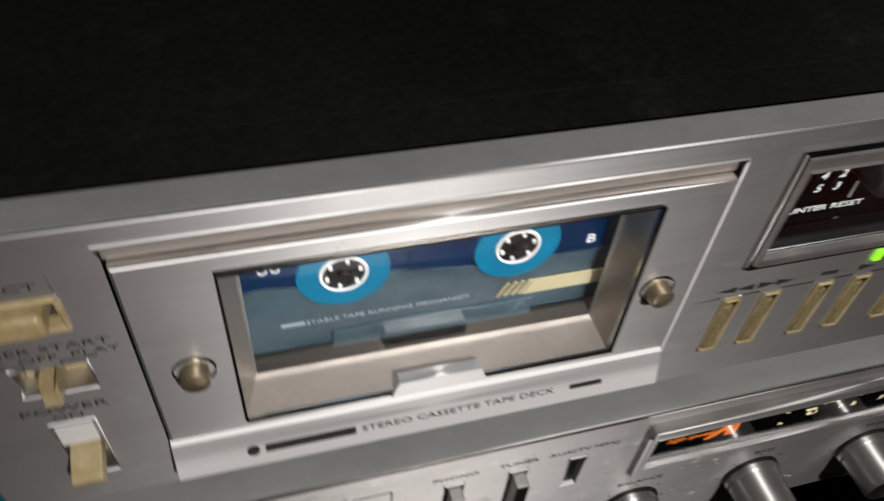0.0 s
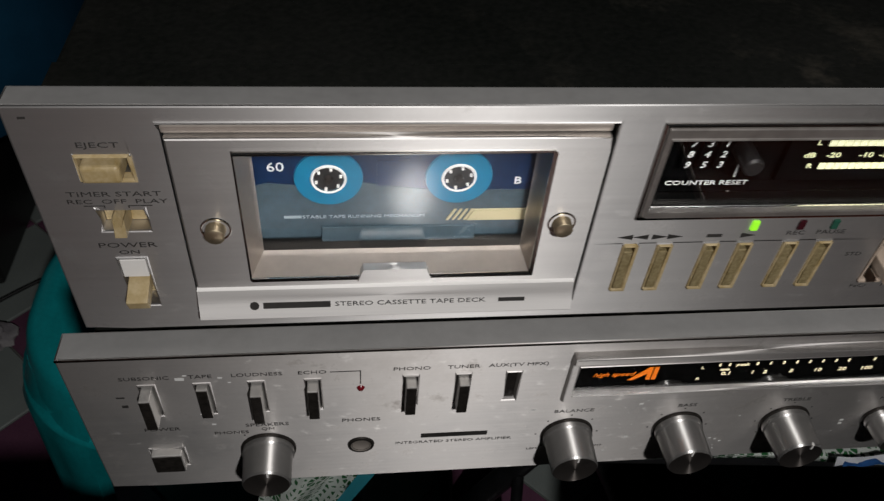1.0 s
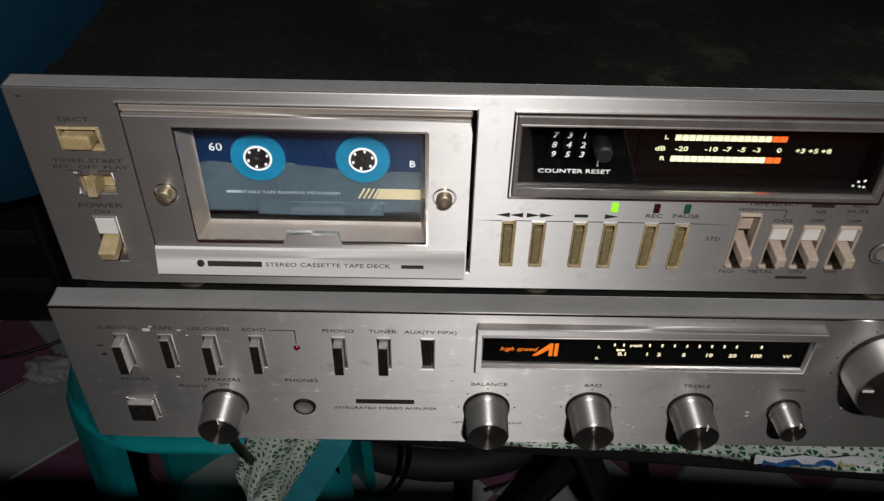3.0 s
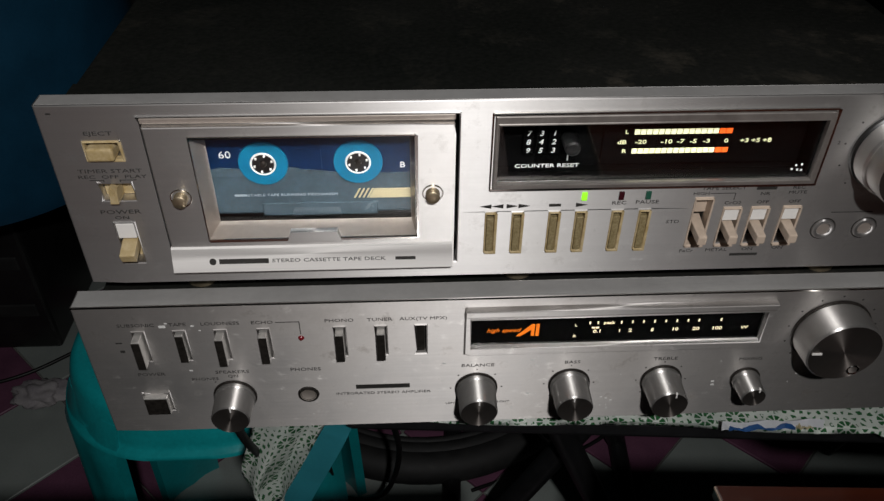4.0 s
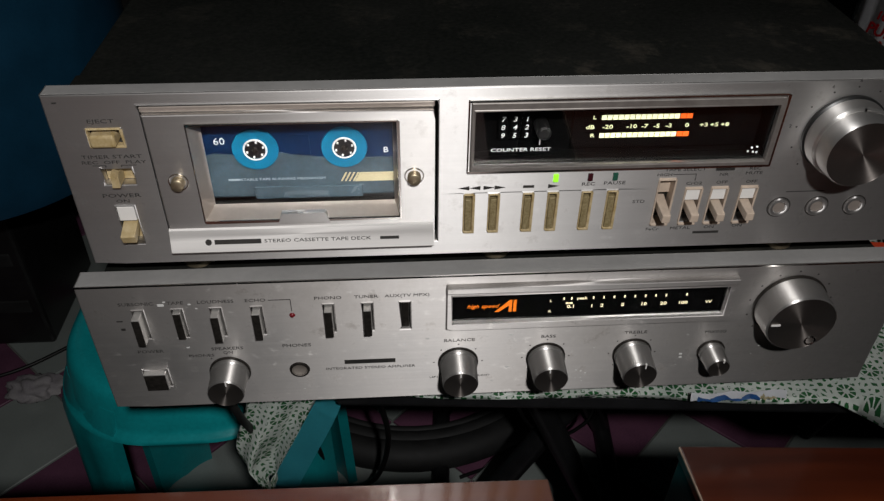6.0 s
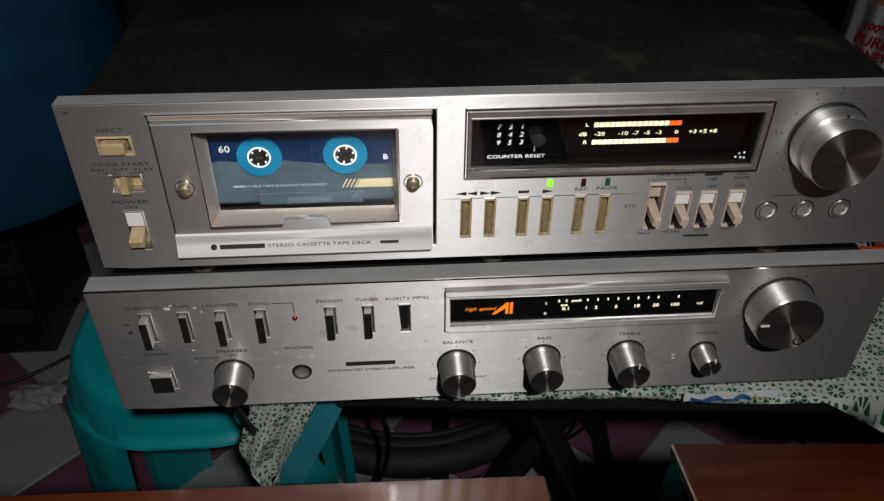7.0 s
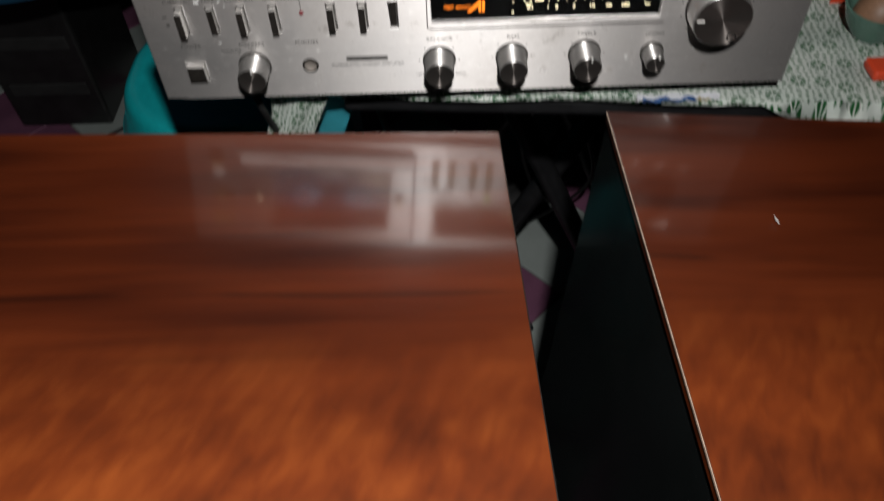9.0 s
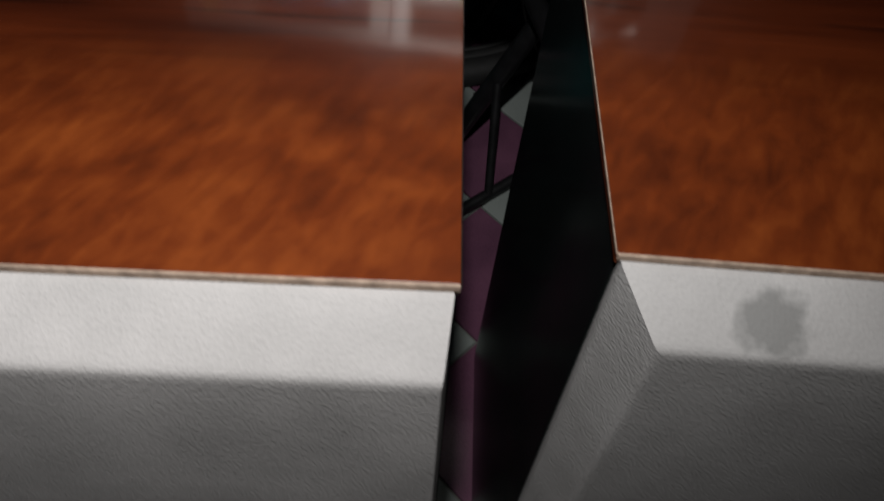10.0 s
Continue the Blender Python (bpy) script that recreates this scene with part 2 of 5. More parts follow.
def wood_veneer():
    """Lacquered red-orange veneer: long dark bands at the back, blotchy figure towards the front, with light falloff
    towards the back put into the tones.
    """
    m = bpy.data.materials.new("lacquered_red_wood_veneer")
    m.use_nodes = True
    nt = m.node_tree
    b = nt.nodes["Principled BSDF"]
    b.inputs["Roughness"].default_value = 0.34
    b.inputs["IOR"].default_value = 1.5
    b.inputs["Coat Weight"].default_value = 1.0
    b.inputs["Coat IOR"].default_value = 1.62
    b.inputs["Coat Roughness"].default_value = 0.10
    co = nt.nodes.new("ShaderNodeTexCoord")

    def grain(stretch, turn, scale, detail, distort):
        mp = nt.nodes.new("ShaderNodeMapping")
        mp.vector_type = "TEXTURE"
        mp.inputs["Rotation"].default_value = (0, 0, radians(turn))
        mp.inputs["Scale"].default_value = stretch
        nt.links.new(co.outputs["Object"], mp.inputs[0])
        n = nt.nodes.new("ShaderNodeTexNoise")
        n.inputs["Scale"].default_value, n.inputs["Detail"].default_value, n.inputs["Distortion"].default_value = scale, detail, distort
        nt.links.new(mp.outputs[0], n.inputs["Vector"])
        return n.outputs[0]

    def blend(a, b, f):
        x = nt.nodes.new("ShaderNodeMix")
        if isinstance(f, float):
            x.inputs[0].default_value = f
        else:
            nt.links.new(f, x.inputs[0])
        nt.links.new(a, x.inputs[2])
        nt.links.new(b, x.inputs[3])
        return x.outputs[0]
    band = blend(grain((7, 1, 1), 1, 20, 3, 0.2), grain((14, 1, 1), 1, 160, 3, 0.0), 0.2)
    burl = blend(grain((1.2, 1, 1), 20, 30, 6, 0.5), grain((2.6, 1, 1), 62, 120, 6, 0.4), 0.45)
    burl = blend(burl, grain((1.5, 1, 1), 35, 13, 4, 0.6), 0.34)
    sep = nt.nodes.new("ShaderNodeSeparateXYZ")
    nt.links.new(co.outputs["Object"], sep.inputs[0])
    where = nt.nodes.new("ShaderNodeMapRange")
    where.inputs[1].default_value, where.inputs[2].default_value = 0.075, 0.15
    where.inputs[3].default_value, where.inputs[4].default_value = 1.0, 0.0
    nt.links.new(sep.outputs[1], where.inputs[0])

    def colours(value, lo, mid, hi):
        ramp = nt.nodes.new("ShaderNodeValToRGB")
        e = ramp.color_ramp.elements
        e[0].position, e[0].color = 0.34, (*lo, 1)
        e[1].position, e[1].color = 0.68, (*hi, 1)
        e.new(0.5).color = (*mid, 1)
        nt.links.new(value, ramp.inputs[0])
        return ramp.outputs[0]
    # a dark mineral streak across the grain bands
    wob = nt.nodes.new("ShaderNodeMath")
    wob.operation = "MULTIPLY_ADD"
    wob.inputs[1].default_value = 0.014
    nt.links.new(grain((9, 1, 1), 0, 60, 2, 0.0), wob.inputs[0])
    nt.links.new(sep.outputs[1], wob.inputs[2])
    off = nt.nodes.new("ShaderNodeMath")
    off.operation = "SUBTRACT"
    off.inputs[1].default_value = 0.172
    nt.links.new(wob.outputs[0], off.inputs[0])
    size = nt.nodes.new("ShaderNodeMath")
    size.operation = "ABSOLUTE"
    nt.links.new(off.outputs[0], size.inputs[0])
    streak = nt.nodes.new("ShaderNodeMapRange")
    streak.inputs[1].default_value, streak.inputs[2].default_value = 0.0006, 0.0028
    streak.inputs[3].default_value, streak.inputs[4].default_value = 0.6, 0.0
    nt.links.new(size.outputs[0], streak.inputs[0])
    gaps = nt.nodes.new("ShaderNodeMapRange")
    gaps.inputs[1].default_value, gaps.inputs[2].default_value = 0.40, 0.52
    nt.links.new(grain((1, 1, 1), 0, 11, 3, 0.0), gaps.inputs[0])
    broken = nt.nodes.new("ShaderNodeMath")
    broken.operation = "MULTIPLY"
    nt.links.new(streak.outputs[0], broken.inputs[0])
    nt.links.new(gaps.outputs[0], broken.inputs[1])
    # darker back and brighter front ramps: differing figure plus painted light falloff
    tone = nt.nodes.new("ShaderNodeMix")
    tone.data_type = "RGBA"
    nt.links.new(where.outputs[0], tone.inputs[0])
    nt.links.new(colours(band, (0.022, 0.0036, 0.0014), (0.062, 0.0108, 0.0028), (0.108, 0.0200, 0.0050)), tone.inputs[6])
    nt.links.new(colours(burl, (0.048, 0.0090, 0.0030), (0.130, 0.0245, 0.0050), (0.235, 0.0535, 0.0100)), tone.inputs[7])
    last = nt.nodes.new("ShaderNodeMix")
    last.data_type = "RGBA"
    last.inputs[7].default_value = (0.012, 0.003, 0.0015, 1)
    nt.links.new(broken.outputs[0], last.inputs[0])
    nt.links.new(tone.outputs[2], last.inputs[6])
    nt.links.new(last.outputs[2], b.inputs["Base Color"])
    return m


def lace_cloth():
    """White crochet print over green, laid out in the cloth's own metres: a fine net with eight-petalled rosettes and scalloped rings."""
    m = bpy.data.materials.new("white_lace_print_on_green")
    m.use_nodes = True
    nt = m.node_tree
    b = nt.nodes["Principled BSDF"]
    b.inputs["Roughness"].default_value = 0.65
    uv = nt.nodes.new("ShaderNodeUVMap")
    uv.uv_map = "cloth"

    def math_node(op, p, q=0.0, r=0.0):
        n = nt.nodes.new("ShaderNodeMath")
        n.operation = op
        for k, v in enumerate((p, q, r)):
            if isinstance(v, (int, float)):
                n.inputs[k].default_value = v
            else:
                nt.links.new(v, n.inputs[k])
        return n.outputs[0]

    def cells(scale, random_, feature):
        v = nt.nodes.new("ShaderNodeTexVoronoi")
        v.voronoi_dimensions, v.feature = "2D", feature
        v.inputs["Scale"].default_value, v.inputs["Randomness"].default_value = scale, random_
        nt.links.new(uv.outputs[0], v.inputs["Vector"])
        return v
    net = cells(215, 0.6, "DISTANCE_TO_EDGE")
    white = math_node("LESS_THAN", net.outputs["Distance"], 0.27)
    big = cells(48, 0.5, "F1")
    rad = big.outputs["Distance"]
    away = nt.nodes.new("ShaderNodeVectorMath")
    away.operation = "SUBTRACT"
    nt.links.new(uv.outputs[0], away.inputs[0])
    nt.links.new(big.outputs["Position"], away.inputs[1])
    sep = nt.nodes.new("ShaderNodeSeparateXYZ")
    nt.links.new(away.outputs[0], sep.inputs[0])
    ang = math_node("ARCTAN2", sep.outputs[1], sep.outputs[0])
    petal = math_node("ABSOLUTE", math_node("SINE", math_node("MULTIPLY", ang, 4.0)))
    # petals are green drops between white spokes; white fills round them out to a ring
    drop = math_node("MULTIPLY", math_node("GREATER_THAN", petal, math_node("MULTIPLY_ADD", rad, -1.4, 0.72)),
                     math_node("MULTIPLY", math_node("GREATER_THAN", rad, 0.10), math_node("LESS_THAN", rad, 0.26)))
    inside = math_node("LESS_THAN", rad, 0.32)
    scallop = math_node("MULTIPLY", math_node("GREATER_THAN", math_node("SINE", math_node("MULTIPLY", ang, 16.0)), 0.1),
                        math_node("MULTIPLY", math_node("GREATER_THAN", rad, 0.36), math_node("LESS_THAN", rad, 0.42)))
    flower = math_node("SUBTRACT", inside, drop)
    outside = math_node("SUBTRACT", 1.0, inside)
    total = math_node("MAXIMUM", math_node("MAXIMUM", flower, scallop), math_node("MULTIPLY", white, outside))
    n = nt.nodes.new("ShaderNodeTexNoise")
    n.inputs["Scale"].default_value, n.inputs["Detail"].default_value = 30, 5
    nt.links.new(uv.outputs[0], n.inputs["Vector"])
    green = nt.nodes.new("ShaderNodeValToRGB")
    green.color_ramp.elements[0].color, green.color_ramp.elements[1].color = (0.010, 0.07, 0.025, 1), (0.04, 0.26, 0.07, 1)
    nt.links.new(n.outputs[0], green.inputs[0])
    pale = nt.nodes.new("ShaderNodeValToRGB")
    pale.color_ramp.elements[0].color, pale.color_ramp.elements[1].color = (0.62, 0.68, 0.63, 1), (0.84, 0.88, 0.83, 1)
    pale.color_ramp.elements[0].position, pale.color_ramp.elements[1].position = 0.3, 0.6
    nt.links.new(n.outputs[0], pale.inputs[0])
    mix = nt.nodes.new("ShaderNodeMix")
    mix.data_type = "RGBA"
    nt.links.new(total, mix.inputs[0])
    nt.links.new(green.outputs[0], mix.inputs[6])
    nt.links.new(pale.outputs[0], mix.inputs[7])
    nt.links.new(mix.outputs[2], b.inputs["Base Color"])
    bp = nt.nodes.new("ShaderNodeBump")
    bp.inputs["Strength"].default_value, bp.inputs["Distance"].default_value = 0.4, 0.0006
    nt.links.new(total, bp.inputs["Height"])
    nt.links.new(bp.outputs[0], b.inputs["Normal"])
    return m


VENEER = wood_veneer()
LACE = lace_cloth()

# ---- building helpers (lengths given in millimetres where noted) ----
LOCAL = set()


def top_of(ob):
    while ob.parent:
        ob = ob.parent
    return ob


def part(name, bm, material, parent, label="", smooth=None):
    """Links a bmesh as one mesh object under a thing or a part."""
    root = top_of(parent) if parent else None
    if root and root.name not in LOCAL:
        bmesh.ops.translate(bm, verts=bm.verts, vec=-root.location)
    me = bpy.data.meshes.new(name)
    bmesh.ops.recalc_face_normals(bm, faces=bm.faces)
    if smooth is not None:
        for f in bm.faces:
            f.smooth = True
        for ed in bm.edges:
            if len(ed.link_faces) == 2 and ed.calc_face_angle(0) > radians(smooth):
                ed.smooth = False
    bm.to_mesh(me)
    bm.free()
    me.materials.append(material)
    ob = new(name, me)
    if parent:
        ob.parent = parent
    if label:
        tagged(ob, label)
    return ob


def thing(name, loc, label, category, group="", kind="", local=False):
    ob = new(name)
    ob.location = loc
    ob.empty_display_size = 0.02
    if local:
        LOCAL.add(ob.name)
    return tagged(ob, label, category, group, kind)


def bx(x0, x1, y0, y1, z0, z1, r=0.0, bm=None, seg=2):
    """A box in millimetres with rounded edges."""
    own = bmesh.new()
    bmesh.ops.create_cube(own, size=1)
    for v in own.verts:
        v.co = Vector(((x0 + x1) / 2 + v.co.x * (x1 - x0), (y0 + y1) / 2 + v.co.y * (y1 - y0), (z0 + z1) / 2 + v.co.z * (z1 - z0))) * 0.001
    if r:
        bmesh.ops.bevel(own, geom=own.edges[:] + own.verts[:], offset=r * 0.001, segments=seg, affect="EDGES", profile=0.5)
    if bm is None:
        return own
    me = bpy.data.meshes.new("tmp")
    own.to_mesh(me)
    own.free()
    bm.from_mesh(me)
    bpy.data.meshes.remove(me)
    return bm


def lathe(profile, cx, cz, n=56, bm=None):
    """A turned body round an axis along y, from (radius, y) pairs in millimetres."""
    bm = bm or bmesh.new()
    rings = []
    for r, y in profile:
        if r <= 0:
            rings.append([bm.verts.new(Vector((cx, y, cz)) * 0.001)])
        else:
            rings.append([bm.verts.new(Vector((cx + r * math.cos(2 * math.pi * i / n), y, cz + r * math.sin(2 * math.pi * i / n))) * 0.001) for i in range(n)])
    for a, b in zip(rings, rings[1:]):
        for i in range(n):
            j = (i + 1) % n
            if len(a) == 1 and len(b) == 1:
                continue
            if len(a) == 1:
                bm.faces.new((a[0], b[i], b[j]))
            elif len(b) == 1:
                bm.faces.new((a[i], a[j], b[0]))
            else:
                bm.faces.new((a[i], a[j], b[j], b[i]))
    return bm


def lathe_z(profile, cx, cy, n=40):
    """A turned body round an upright axis, from (radius, z) pairs in metres."""
    bm = lathe([(r * 1000, z * 1000) for r, z in profile], 0, 0, n)
    for v in bm.verts:
        v.co = Vector((cx + v.co.x, cy + v.co.z, v.co.y))
    return bm


def holed(x0, x1, z0, z1, y0, y1, holes):
    """A plate in millimetres, front at y0, with rectangular openings (x0, x1, z0, z1) right through it."""
    xs = sorted({x0, x1, *(h[0] for h in holes), *(h[1] for h in holes)})
    zs = sorted({z0, z1, *(h[2] for h in holes), *(h[3] for h in holes)})
    bm = bmesh.new()
    made = {}

    def vert(x, y, z):
        if (x, y, z) not in made:
            made[x, y, z] = bm.verts.new((x * 0.001, y * 0.001, z * 0.001))
        return made[x, y, z]

    def solid(i, k):
        if not (0 <= i < len(xs) - 1 and 0 <= k < len(zs) - 1):
            return False
        cx, cz = (xs[i] + xs[i + 1]) / 2, (zs[k] + zs[k + 1]) / 2
        return not any(h[0] < cx < h[1] and h[2] < cz < h[3] for h in holes)

    for i in range(len(xs) - 1):
        for k in range(len(zs) - 1):
            if not solid(i, k):
                continue
            a, b, c, d = xs[i], xs[i + 1], zs[k], zs[k + 1]
            bm.faces.new([vert(a, y0, c), vert(b, y0, c), vert(b, y0, d), vert(a, y0, d)])
            bm.faces.new([vert(a, y1, c), vert(a, y1, d), vert(b, y1, d), vert(b, y1, c)])
            for ok, p, q in ((solid(i - 1, k), (a, c), (a, d)), (solid(i + 1, k), (b, c), (b, d)), (solid(i, k - 1), (a, c), (b, c)), (solid(i, k + 1), (a, d), (b, d))):
                if not ok:
                    bm.faces.new([vert(p[0], y0, p[1]), vert(q[0], y0, q[1]), vert(q[0], y1, q[1]), vert(p[0], y1, p[1])])
    bmesh.ops.dissolve_limit(bm, angle_limit=0.01, verts=bm.verts, edges=bm.edges)
    sharp = [e for e in bm.edges if len(e.link_faces) == 2 and e.calc_face_angle(0) > 0.5 and all(abs(v.co.y - y0 * 0.001) < 1e-6 for v in e.verts)]
    bmesh.ops.bevel(bm, geom=sharp, offset=0.0006, segments=2, affect="EDGES", profile=0.5)
    return bm


def lettering(words, x, y, z, size, material, parent, shear=0.0, wide=1.0, name="lettering", weight=0.0):
    """Raised print facing the front, centred at x, z, in millimetres."""
    cu = bpy.data.curves.new(name, "FONT")
    cu.body, cu.size, cu.align_x, cu.align_y, cu.shear = words, size * 0.00135, "CENTER", "CENTER", shear
    cu.extrude, cu.resolution_u, cu.offset = 0.00006, 2, weight * 0.001
    ob = new(name + "_curve", cu)
    me = bpy.data.meshes.new_from_object(ob.evaluated_get(bpy.context.evaluated_depsgraph_get()))
    bpy.data.objects.remove(ob)
    bm = bmesh.new()
    bm.from_mesh(me)
    bpy.data.meshes.remove(me)
    for v in bm.verts:
        v.co = Vector((x * 0.001 + v.co.x * wide, y * 0.001 - v.co.z, z * 0.001 + v.co.y))
    return part(name, bm, material, parent)


def prism(points, y0, y1, bm=None):
    """An outline of (x, z) in millimetres drawn out from y0 to y1."""
    bm = bm or bmesh.new()
    a = [bm.verts.new((x * 0.001, y0 * 0.001, z * 0.001)) for x, z in points]
    b = [bm.verts.new((x * 0.001, y1 * 0.001, z * 0.001)) for x, z in points]
    bm.faces.new(a)
    bm.faces.new(b[::-1])
    for i in range(len(a)):
        j = (i + 1) % len(a)
        bm.faces.new((a[i], b[i], b[j], a[j]))
    return bm


def tube(points, r, n=10, bm=None, closed=False):
    """A round bar along points in metres, smoothed."""
    bm = bm or bmesh.new()
    pts = [Vector(p) for p in points]
    rings = []
    for i, p in enumerate(pts):
        if closed:
            d = (pts[(i + 1) % len(pts)] - pts[i - 1]).normalized()
        else:
            d = (pts[min(i + 1, len(pts) - 1)] - pts[max(i - 1, 0)]).normalized()
        side = d.cross(Vector((0.13, 0.31, 0.94))).normalized()
        up = d.cross(side)
        rings.append([bm.verts.new(p + (side * math.cos(2 * math.pi * k / n) + up * math.sin(2 * math.pi * k / n)) * r) for k in range(n)])
    pairs = list(zip(rings, rings[1:])) + ([(rings[-1], rings[0])] if closed else [])
    for a, b in pairs:
        for k in range(n):
            bm.faces.new((a[k], a[(k + 1) % n], b[(k + 1) % n], b[k]))
    if not closed:
        bm.faces.new(rings[0][::-1])
        bm.faces.new(rings[-1])
    return bm


def curve_points(ctrl, steps=8):
    """Catmull-Rom points through the control points."""
    c = [Vector(p) for p in ctrl]
    c = [c[0] * 2 - c[1], *c, c[-1] * 2 - c[-2]]
    out = []
    for i in range(1, len(c) - 2):
        for s in range(steps):
            t = s / steps
            out.append(0.5 * (2 * c[i] + (c[i + 1] - c[i - 1]) * t + (2 * c[i - 1] - 5 * c[i] + 4 * c[i + 1] - c[i + 2]) * t * t + (3 * c[i] - c[i - 1] - 3 * c[i + 1] + c[i + 2]) * t ** 3))
    out.append(c[-2])
    return out


FLOOR_Z = -0.55
TABLE_Z = -0.013

# ---- the room ----
floor = part("floor", bx(-2200, 2600, -2000, 2400, FLOOR_Z * 1000 - 60, FLOOR_Z * 1000 - 5), GROUT, None)
tagged(floor, "grey grout bed under mauve and pale floor tiles", "floor", kind="structure")
for name, dims, label in (
    ("wall_north", (-2300, 2700, 2400, 2500, -610, 2100), "dark blue painted back wall in shadow"),
    ("wall_south", (-2300, 2700, -2100, -2000, -610, 2100), "dark blue painted wall behind the viewer"),
    ("wall_west", (-2300, -2200, -2000, 2400, -610, 2100), "dark blue painted side wall in shadow"),
    ("wall_east", (2600, 2700, -2000, 2400, -610, 2100), "dark blue painted side wall in shadow"),
):
    tagged(part(name, bx(*dims), WALL, None), label, "wall", kind="structure")
tagged(part("ceiling", bx(-2300, 2700, -2100, 2500, 2100, 2180), CEIL, None), "plain grey ceiling board", "ceiling", kind="structure")


# ---- the cassette deck ----
def knob_ticks(parent, cx, cz, r, y, angles, size=1.0):
    for a in angles:
        q = radians(a)
        part("tick", lathe([(0, y - 0.05), (size * 0.45, y - 0.05), (size * 0.45, y + 0.2)], cx + r * math.sin(q), cz + r * math.cos(q), 10), INK, parent)


def deck():
    d = thing("cassette_deck", (0.2, 0.12, 0.101), "silver brushed-aluminium cassette deck with lit meters, standing on the amplifier", "cassette deck")
    W = 411
    slots = [(15, 29, 165.5, 174), (16, 29.5, 145.5, 154.5), (17.5, 26, 112, 134)]
    keys = [179.6, 191.4, 207.6, 219.4, 235.6, 247.8]
    levers = [273.3, 287.0, 299.6, 314.0]
    slots += [(k - 2.4, k + 2.4, 113.6, 135.4) for k in keys]
    slots += [(levers[0] - 3.8, levers[0] + 3.8, 115, 141)] + [(x - 3.8, x + 3.8, 116, 135.6) for x in levers[1:]]
    slots += [(38, 165, 108.5, 184.5), (180.5, 317.5, 150, 182)]
    face = part("faceplate", holed(0, W, 101, 190, 0, 9, slots), ALU, d, "silver brushed aluminium faceplate with scuffs")
    part("top_edge", bx(0.6, W - 0.6, 0.7, 8.6, 190.02, 190.12), TOP_EDGE, d, "dull grey top edge of the faceplate")
    part("cover", bx(6, W - 24, 27, 285, 103, 185, 1.5), COVER, d, "dusty black vinyl-coated steel cover")
    part("cover_front_edge", bx(6, W - 6, 9.3, 27.2, 184.9, 185.9, 0.3), COVER, d)
    part("slot_backing", bx(4, 34, 10.1, 10.4, 104, 180), BLACK, d)
    part("slot_backing", bx(169.5, W - 4, 10.1, 10.4, 104, 145.5), BLACK, d)
    for x in (43, 197, 350):
        part("foot", lathe_z([(0, 0.085), (0.008, 0.085), (0.009, 0.092), (0.008, 0.1025), (0, 0.1025)], x * 0.001, 0.022, 24), BRASS, d, "brass-coloured round foot", 30)
    for x in (43, 350):
        part("foot", lathe_z([(0, 0.085), (0.008, 0.085), (0.009, 0.092), (0.008, 0.1035), (0, 0.1035)], x * 0.001, 0.25, 24), BRASS, d, "brass-coloured round foot", 30)
    # cassette door: a plate with a window, a proud lip below, a tab and two screws
    door = part("cassette_door", holed(39.4, 163.0, 109, 180.5, -1.5, 1.5, [(57, 147, 125, 175.6)]), DOOR, d, "satin aluminium cassette door with a window")
    part("top_rail", bx(38.6, 163.6, 0.5, 7, 180.8, 183.6, 0.5), BRONZE, door, "champagne-coloured rail")
    lip = bmesh.new()
    sec = [(-1.2, 109), (-5.2, 109.4), (-5.6, 110.0), (-2.6, 120.6), (-1.2, 121.4)]
    ends = [[lip.verts.new((x * 0.001, y * 0.001, z * 0.001)) for y, z in sec] for x in (39.4, 163.0)]
    lip.faces.new(ends[0])
    lip.faces.new(ends[1][::-1])
    for k in range(5):
        lip.faces.new((ends[0][k], ends[1][k], ends[1][(k + 1) % 5], ends[0][(k + 1) % 5]))
    part("door_lip", lip, LIP, door, "sloping lower lip of the door")
        # splayed window surround leaning in to the glass
    bm = bmesh.new()
    o = [(57, 125), (147, 125), (147, 175.6), (57, 175.6)]
    i = [(60.5, 128.0), (145, 128.0), (145, 175), (60.5, 175)]
    oo = [bm.verts.new((x * 0.001, -0.0012, z * 0.001)) for x, z in o]
    ii = [bm.verts.new((x * 0.001, 0.0085, z * 0.001)) for x, z in i]
    for k in range(4):
        bm.faces.new((oo[k], oo[(k + 1) % 4], ii[(k + 1) % 4], ii[k]))
    part("window_surround", bm, BRONZE, door, "champagne-coloured sloping window surround")
    part("rim", holed(56.4, 147.6, 124.4, 176.2, -2.1, -1.4, [(57.2, 146.8, 125.2, 175.4)]), CHROME, door, "bright metal rim")
    part("finger_tab", prism([(90.6, 123.5), (92.4, 128.8), (112.6, 128.8), (114.4, 123.5)], -2.6, 0.5), DOOR, door, "raised aluminium finger tab")
    pane = part("pane", bx(57.5, 146.5, 6.4, 7.4, 126.5, 175.5), GLASS, door, "clear plastic pane")
    pane.visible_shadow = False
    for x in (48.8, 154.2):
        part("screw_recess", lathe([(3.9, -1.55), (4.1, -1.9), (4.4, -1.9), (4.6, -1.5)], x, 147, 32), CHROME, door, "", 40)
        part("screw", lathe([(0, -5.2), (2.7, -5.2), (2.95, -5.0), (3.1, -1.4)], x, 147, 12), BRASS, door, "brass screw head", 40)
    # the well behind the window
    well = bmesh.new()
    bx(36, 167, 24, 26, 106, 184.6, 0, well)
    bx(34, 36, 8, 26, 106, 184.6, 0, well)
    bx(167, 169, 10.1, 26, 106, 184.6, 0, well)
    part("cassette_well", well, BLACK, d, "black cassette well")
